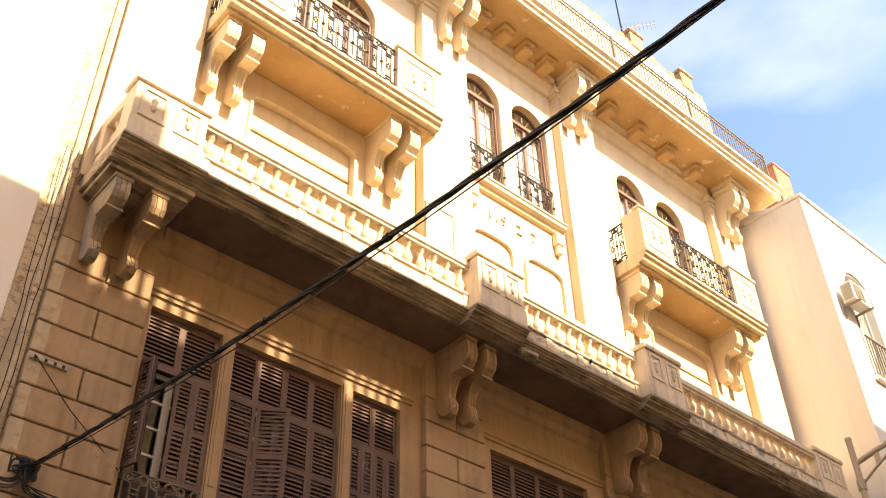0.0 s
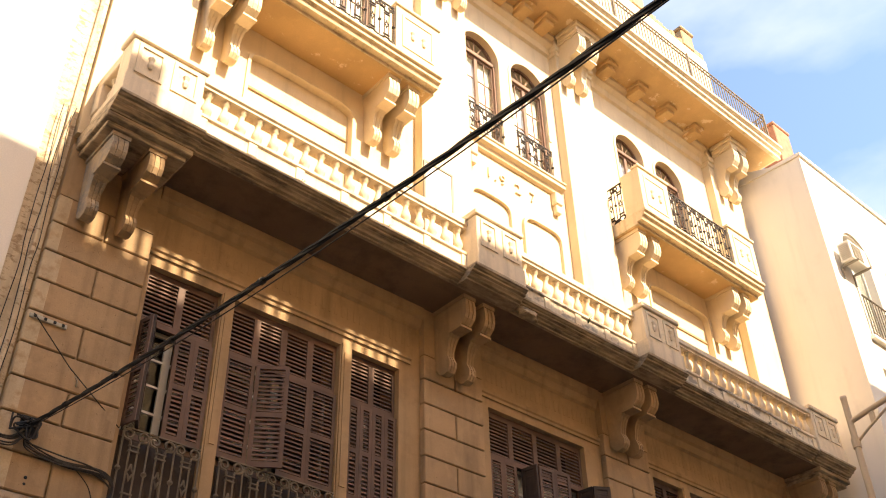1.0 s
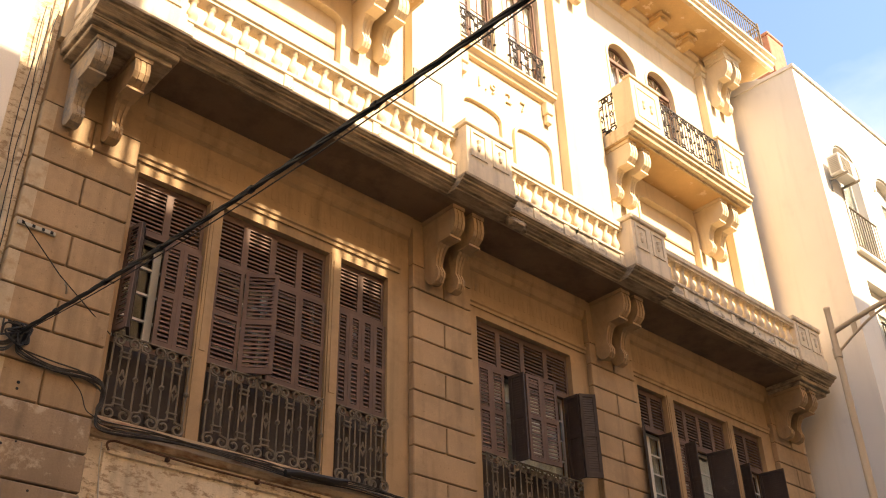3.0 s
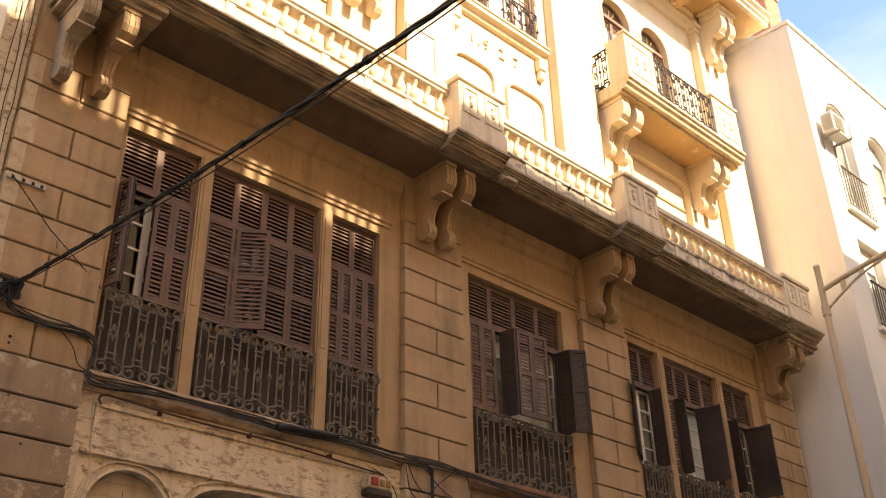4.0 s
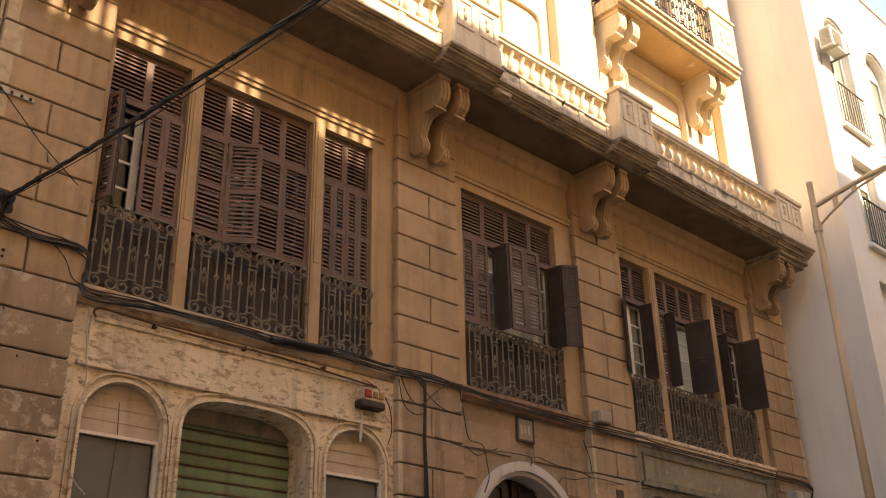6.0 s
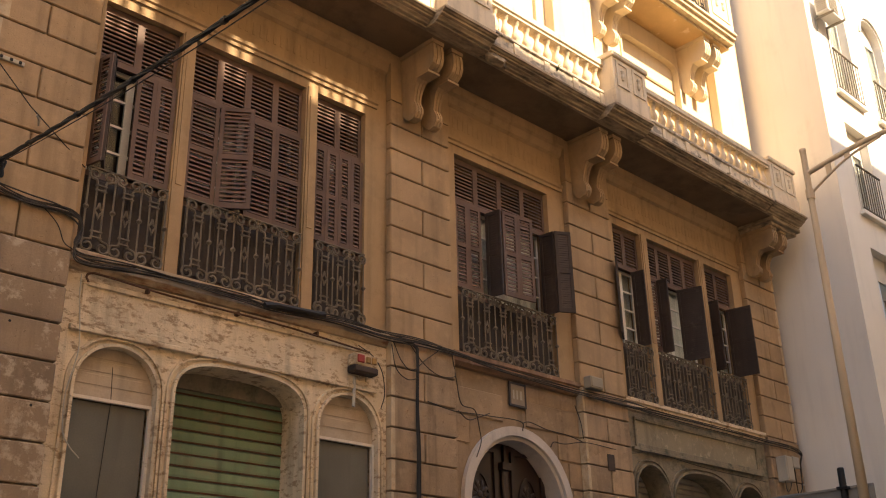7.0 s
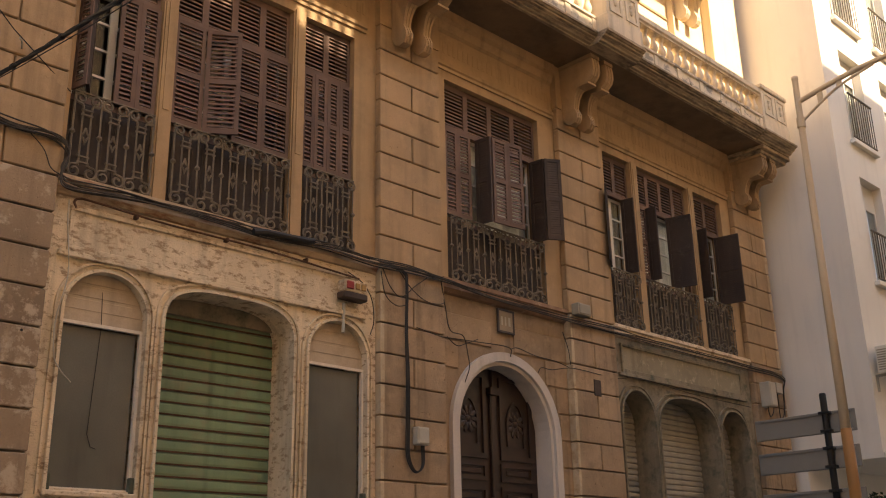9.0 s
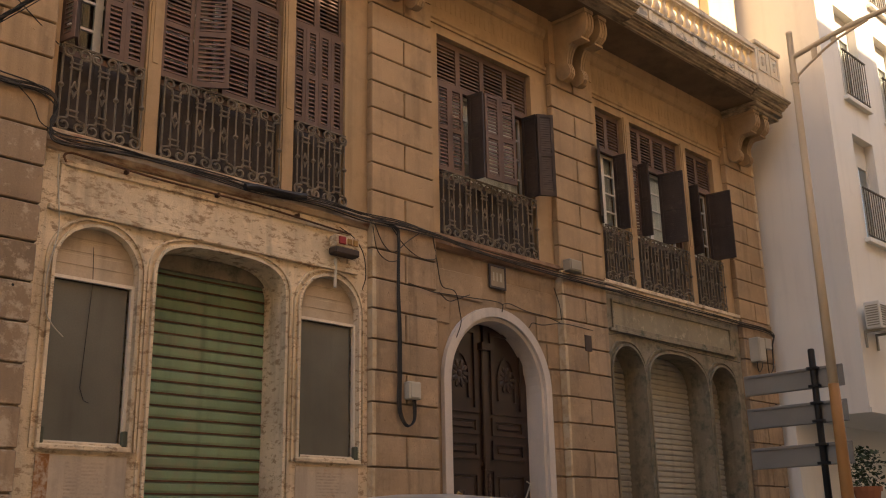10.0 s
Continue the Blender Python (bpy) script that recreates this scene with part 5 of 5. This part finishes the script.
part("case", boxes((19.40, 19.66, -.30, -.14, 4.86, 5.08), bevel=.012), PLASTIC, t)
for x in (19.05, 19.5):
    part("tail_wire", tube(bmesh.new(), smooth_path([(x, -.25, 4.9 if x > 19.2 else 4.56), (x + .02, -.24, 4.42), (x + .16, -.2, 4.36), (x + .34, -.18, 4.5), (x + .42, -.16, 4.7)]), .01), CABLE, t)
t = thing("alarm_box", "faded alarm box with red and amber lamps on a conduit", "alarm box")
part("case", boxes((8.06, 8.46, -.20, -.06, 4.90, 5.06), bevel=.01), PEEL, t)
part("lower_case", boxes((8.05, 8.47, -.215, -.05, 4.80, 4.90), bevel=.02), DARKBROWN, t)
part("red_lamp", boxes((8.10, 8.22, -.23, -.20, 4.93, 5.04), bevel=.012), RED, t, "red plastic lamp")
for k in range(2):
    part("amber_lamp", boxes((8.25 + k * .10, 8.33 + k * .10, -.225, -.20, 4.94, 5.03), bevel=.01), AMBER, t, "amber plastic lamp")
part("conduit", tube(bmesh.new(), [(8.16, -.08, 4.76), (8.15, -.08, 4.36)], .022, 7), PLASTIC, t)
t = thing("tile_plaque", "dull brown glazed tile plaque with a dark border and pale bars", "plaque")
part("tile", boxes((11.25, 11.59, -.035, -.02, 4.90, 5.24)), PLAQUE, t)
part("border", wall(bmesh.new(), 11.23, 11.61, 4.88, 5.26, -.042, -.018, [(11.262, 11.578, 4.912, 5.228)]), BLUE, t)
for x, w in ((11.31, .035), (11.39, .035), (11.47, .05)):
    part("bar", boxes((x, x + w, -.038, -.035, 5.00, 5.14)), PLASTIC, t)
t = thing("wall_plate", "small dull purple-brown plate on the pilaster", "plate")
part("plate", boxes((13.42, 13.60, -.155, -.14, 4.13, 4.40), bevel=.004), DARKBROWN, t)
t = thing("glazed_screen", "dark-framed glazed screen standing on the long balcony", "screen")
part("frame", wall(bmesh.new(), 8.62, 9.30, SLAB1, 13.05, -.33, -.29, [(8.66, 9.26, SLAB1 + .05, 13.01)]), GREYBOX, t)
g = part("pane", boxes((8.65, 9.27, -.313, -.308, SLAB1 + .04, 13.02)), CURTAIN, t)
# an aerial on the roof
t = thing("roof_aerial", "thin television aerial on a mast above the parapet", "aerial")
part("mast", tube(bmesh.new(), [(17.5, .6, 19.9), (17.5, .6, 27.6)], .025), DARKIRON, t)
part("boom", tube(bmesh.new(), [(17.45, .6, 26.0), (19.3, .4, 27.6)], .014), GREYBOX, t)
bm = bmesh.new()
for k in range(9):
    c = Vector((17.45, .6, 26.0)).lerp(Vector((19.3, .4, 27.6)), (k + .5) / 9)
    tube(bm, [c + Vector((-.07, -.04, .12)), c + Vector((.07, .04, -.12))], .008, 4)
part("elements", bm, GREYBOX, t)["kind"] = "stuff"

# ---- street lamp ----
t = thing("street_lamp", "tall cream street lamp post with a brown foot and bracket arm", "street lamp", "", "", (14.93, -3.6, 0))
part("post", lathe(bmesh.new(), [(.075, 3.3), (.062, 6.0), (.05, 9.0), (.05, 9.12), (.055, 9.13), (.055, 9.18), (.02, 9.19)], 12), GALV, t, smooth=True)
part("foot", lathe(bmesh.new(), [(.17, -.012), (.17, .05), (.10, .08), (.095, 1.2), (.085, 2.4), (.08, 3.3)], 12), RUSTP, t, "brown painted lower post", True)
part("arm", tube(bmesh.new(), smooth_path([(0, -.03, 8.72), (0, -.5, 8.82), (0, -1.1, 8.92), (0, -1.9, 8.98)]), .045, 8), GALV, t, smooth=True)
part("arm_stay", tube(bmesh.new(), smooth_path([(0, -.03, 8.35), (0, -.35, 8.55), (0, -.75, 8.75), (0, -1.3, 8.90)]), .022, 6), GALV, t)
for y, a, b in ((-.38, 8.56, 8.80), (-.72, 8.73, 8.86)):
    part("arm_spacer", boxes((-.012, .012, y - .045, y + .045, a, b)), GALV, t)
part("collar", lathe(bmesh.new(), [(.07, 8.25), (.07, 8.42)], 10), GALV, t)
part("lantern", boxes((-.16, .16, -2.6, -1.9, 8.92, 9.06), bevel=.04), GALV, t)

# ---- direction signs seen from behind ----
t = thing("sign_post", "three grey direction signs seen from behind on a dark post", "sign post", "", "", (15.82, -2.9, 0))
part("post", lathe(bmesh.new(), [(.055, -.012), (.055, 4.02), (.045, 4.04)], 10), DARKIRON, t, smooth=True)
for z0, z1 in ((3.40, 3.75), (2.84, 3.19), (2.18, 2.53)):
    b = part("sign_board", boxes((.06, .085, -.46, 1.28, z0, z1), bevel=.008), SIGNBACK, t)
    part("edge_rib", boxes((.03, .06, -.4, 1.22, z1 - .045, z1 - .015), (.03, .06, -.4, 1.22, z0 + .015, z0 + .045)), SIGNBACK, b)
    for z in (z0 + .03, z1 - .03):
        part("clamp", boxes((-.07, .06, -.09, .09, z - .022, z + .022), bevel=.006), DARKIRON, b)

# ---- potted plant under the overhang ----
t = thing("potted_plant", "bushy green plant in a terracotta pot on a wall shelf", "plant", "", "", (18.95, -2.2, 0))
part("pot", lathe(bmesh.new(), [(.16, 1.45), (.24, 1.87), (.27, 1.87), (.27, 1.95), (.22, 1.95)], 14), POT, t)
part("shelf", boxes((-.35, .9, -.25, .3, 1.38, 1.45), (-.35, .9, 0, .3, -.012, 1.38)), NBWALL, t)
bm = bmesh.new()
rng = random.Random(8)
for k in range(420):
    a, h, r = rng.uniform(0, 6.283), rng.uniform(0, .75), rng.uniform(.02, .42)
    c = Vector((r * math.cos(a), r * math.sin(a), 1.95 + h * (1 - .5 * r)))
    m = Matrix.Translation(c) @ Euler((rng.uniform(-1, 1), rng.uniform(-1, 1), rng.uniform(0, 6))).to_matrix().to_4x4()
    L = rng.uniform(.05, .10)
    v = [bm.verts.new(m @ Vector(p)) for p in ((0, 0, 0), (L * .35, L * .5, .01), (0, L * 1.2, 0), (-L * .35, L * .5, .01))]
    bm.faces.new(v)
part("leaves", bm, LEAF, t)["kind"] = "stuff"

# ---- parked car, of which the roof shows ----
t = thing("parked_car", "silver hatchback parked at the kerb", "car", "", "", (4.3, -5.15, -.13))
side = [(-2.0, .35), (-2.0, .75), (-1.85, .95), (-1.15, 1.02), (-.75, 1.40), (-.45, 1.50), (.35, 1.54), (1.05, 1.50), (1.55, 1.28), (1.85, .98), (1.98, .9), (2.0, .35)]
bm = bmesh.new()
along_y(bm, [p for p in side if p[1] < 1.1], -.85, .85)
bmesh.ops.bevel(bm, geom=bm.edges[:], offset=.05, segments=2, affect="EDGES")
part("body", bm, CARP, t, smooth=True)
bm = bmesh.new()
rings = []
for x, z, hw in ((-1.15, 1.00, .74), (-.75, 1.33, .64), (-.4, 1.46, .60), (.3, 1.525, .60), (1.0, 1.505, .59), (1.5, 1.30, .60), (1.8, 1.00, .68)):
    rings.append([bm.verts.new((x, s * w, zz)) for s, w, zz in ((-1, .76, .98), (-1, hw, z - .05), (-1, hw - .08, z), (0, 0, z + .02), (1, hw - .08, z), (1, hw, z - .05), (1, .76, .98))] if z > 1.1 else [bm.verts.new((x, y, .98)) for y in (-.76, -.7, -.5, 0, .5, .7, .76)])
for a, b in zip(rings, rings[1:]):
    for k in range(6):
        bm.faces.new((a[k], a[k + 1], b[k + 1], b[k]))
bmesh.ops.recalc_face_normals(bm, faces=bm.faces)
part("roof", bm, CARP, t, smooth=True)
CARGLASS = mat("dark_car_glass", (0.02, 0.025, 0.03), rough=0.05, var=0.05, bump=0.0, spec=0.8)
for s in (-1, 1):
    part("side_window", boxes((-.55, 1.25, s * .70 - .012, s * .70 + .012, 1.06, 1.40), bevel=.01), CARGLASS, t)
    part("door_mirror", boxes((-.72, -.55, s * .93 - .09, s * .93 + .09, 1.0, 1.14), bevel=.03), CARP, t)
    for x in (-1.25, 1.3):
        bm = bmesh.new()
        lathe(bm, [(.19, -.1), (.31, -.1), (.32, -.06), (.32, .06), (.31, .1), (.19, .1)], 24)
        w = part("wheel", bm, TYRE, t)
        w.matrix_basis = pose(x, s * .78, .32, 90)
        part("rim", lathe(bmesh.new(), [(.05, -.11), (.19, -.09), (.19, .09), (.05, .11)], 16), GALV, w)

t = thing("surface_pipe", "thin brown pipe running above the old shop fascia", "pipe")
part("run", tube(bmesh.new(), smooth_path([(4.40, -.1, 5.15), (4.37, -.1, 5.21), (4.42, -.1, 5.26), (4.60, -.1, 5.265), (5.47, -.1, 5.225), (6.84, -.1, 5.215), (7.82, -.1, 5.17), (8.40, -.1, 5.14)]), .014, 6), RUST, t)
for x in (5.1, 6.3, 7.5):
    part("clip", boxes((x, x + .03, -.12, -.03, 5.19, 5.245), bevel=.004), RUST, t)
t = thing("loose_wire", "pale loose wire hanging down the shop front edge", "wire")
part("strand", tube(bmesh.new(), smooth_path([(4.31, -.1, 5.22), (4.32, -.1, 4.97), (4.36, -.1, 4.66), (4.38, -.1, 4.35), (4.30, -.1, 3.87), (4.32, -.1, 3.51), (4.40, -.1, 3.36), (4.53, -.1, 3.24)]), .007, 5), PLASTIC, t)
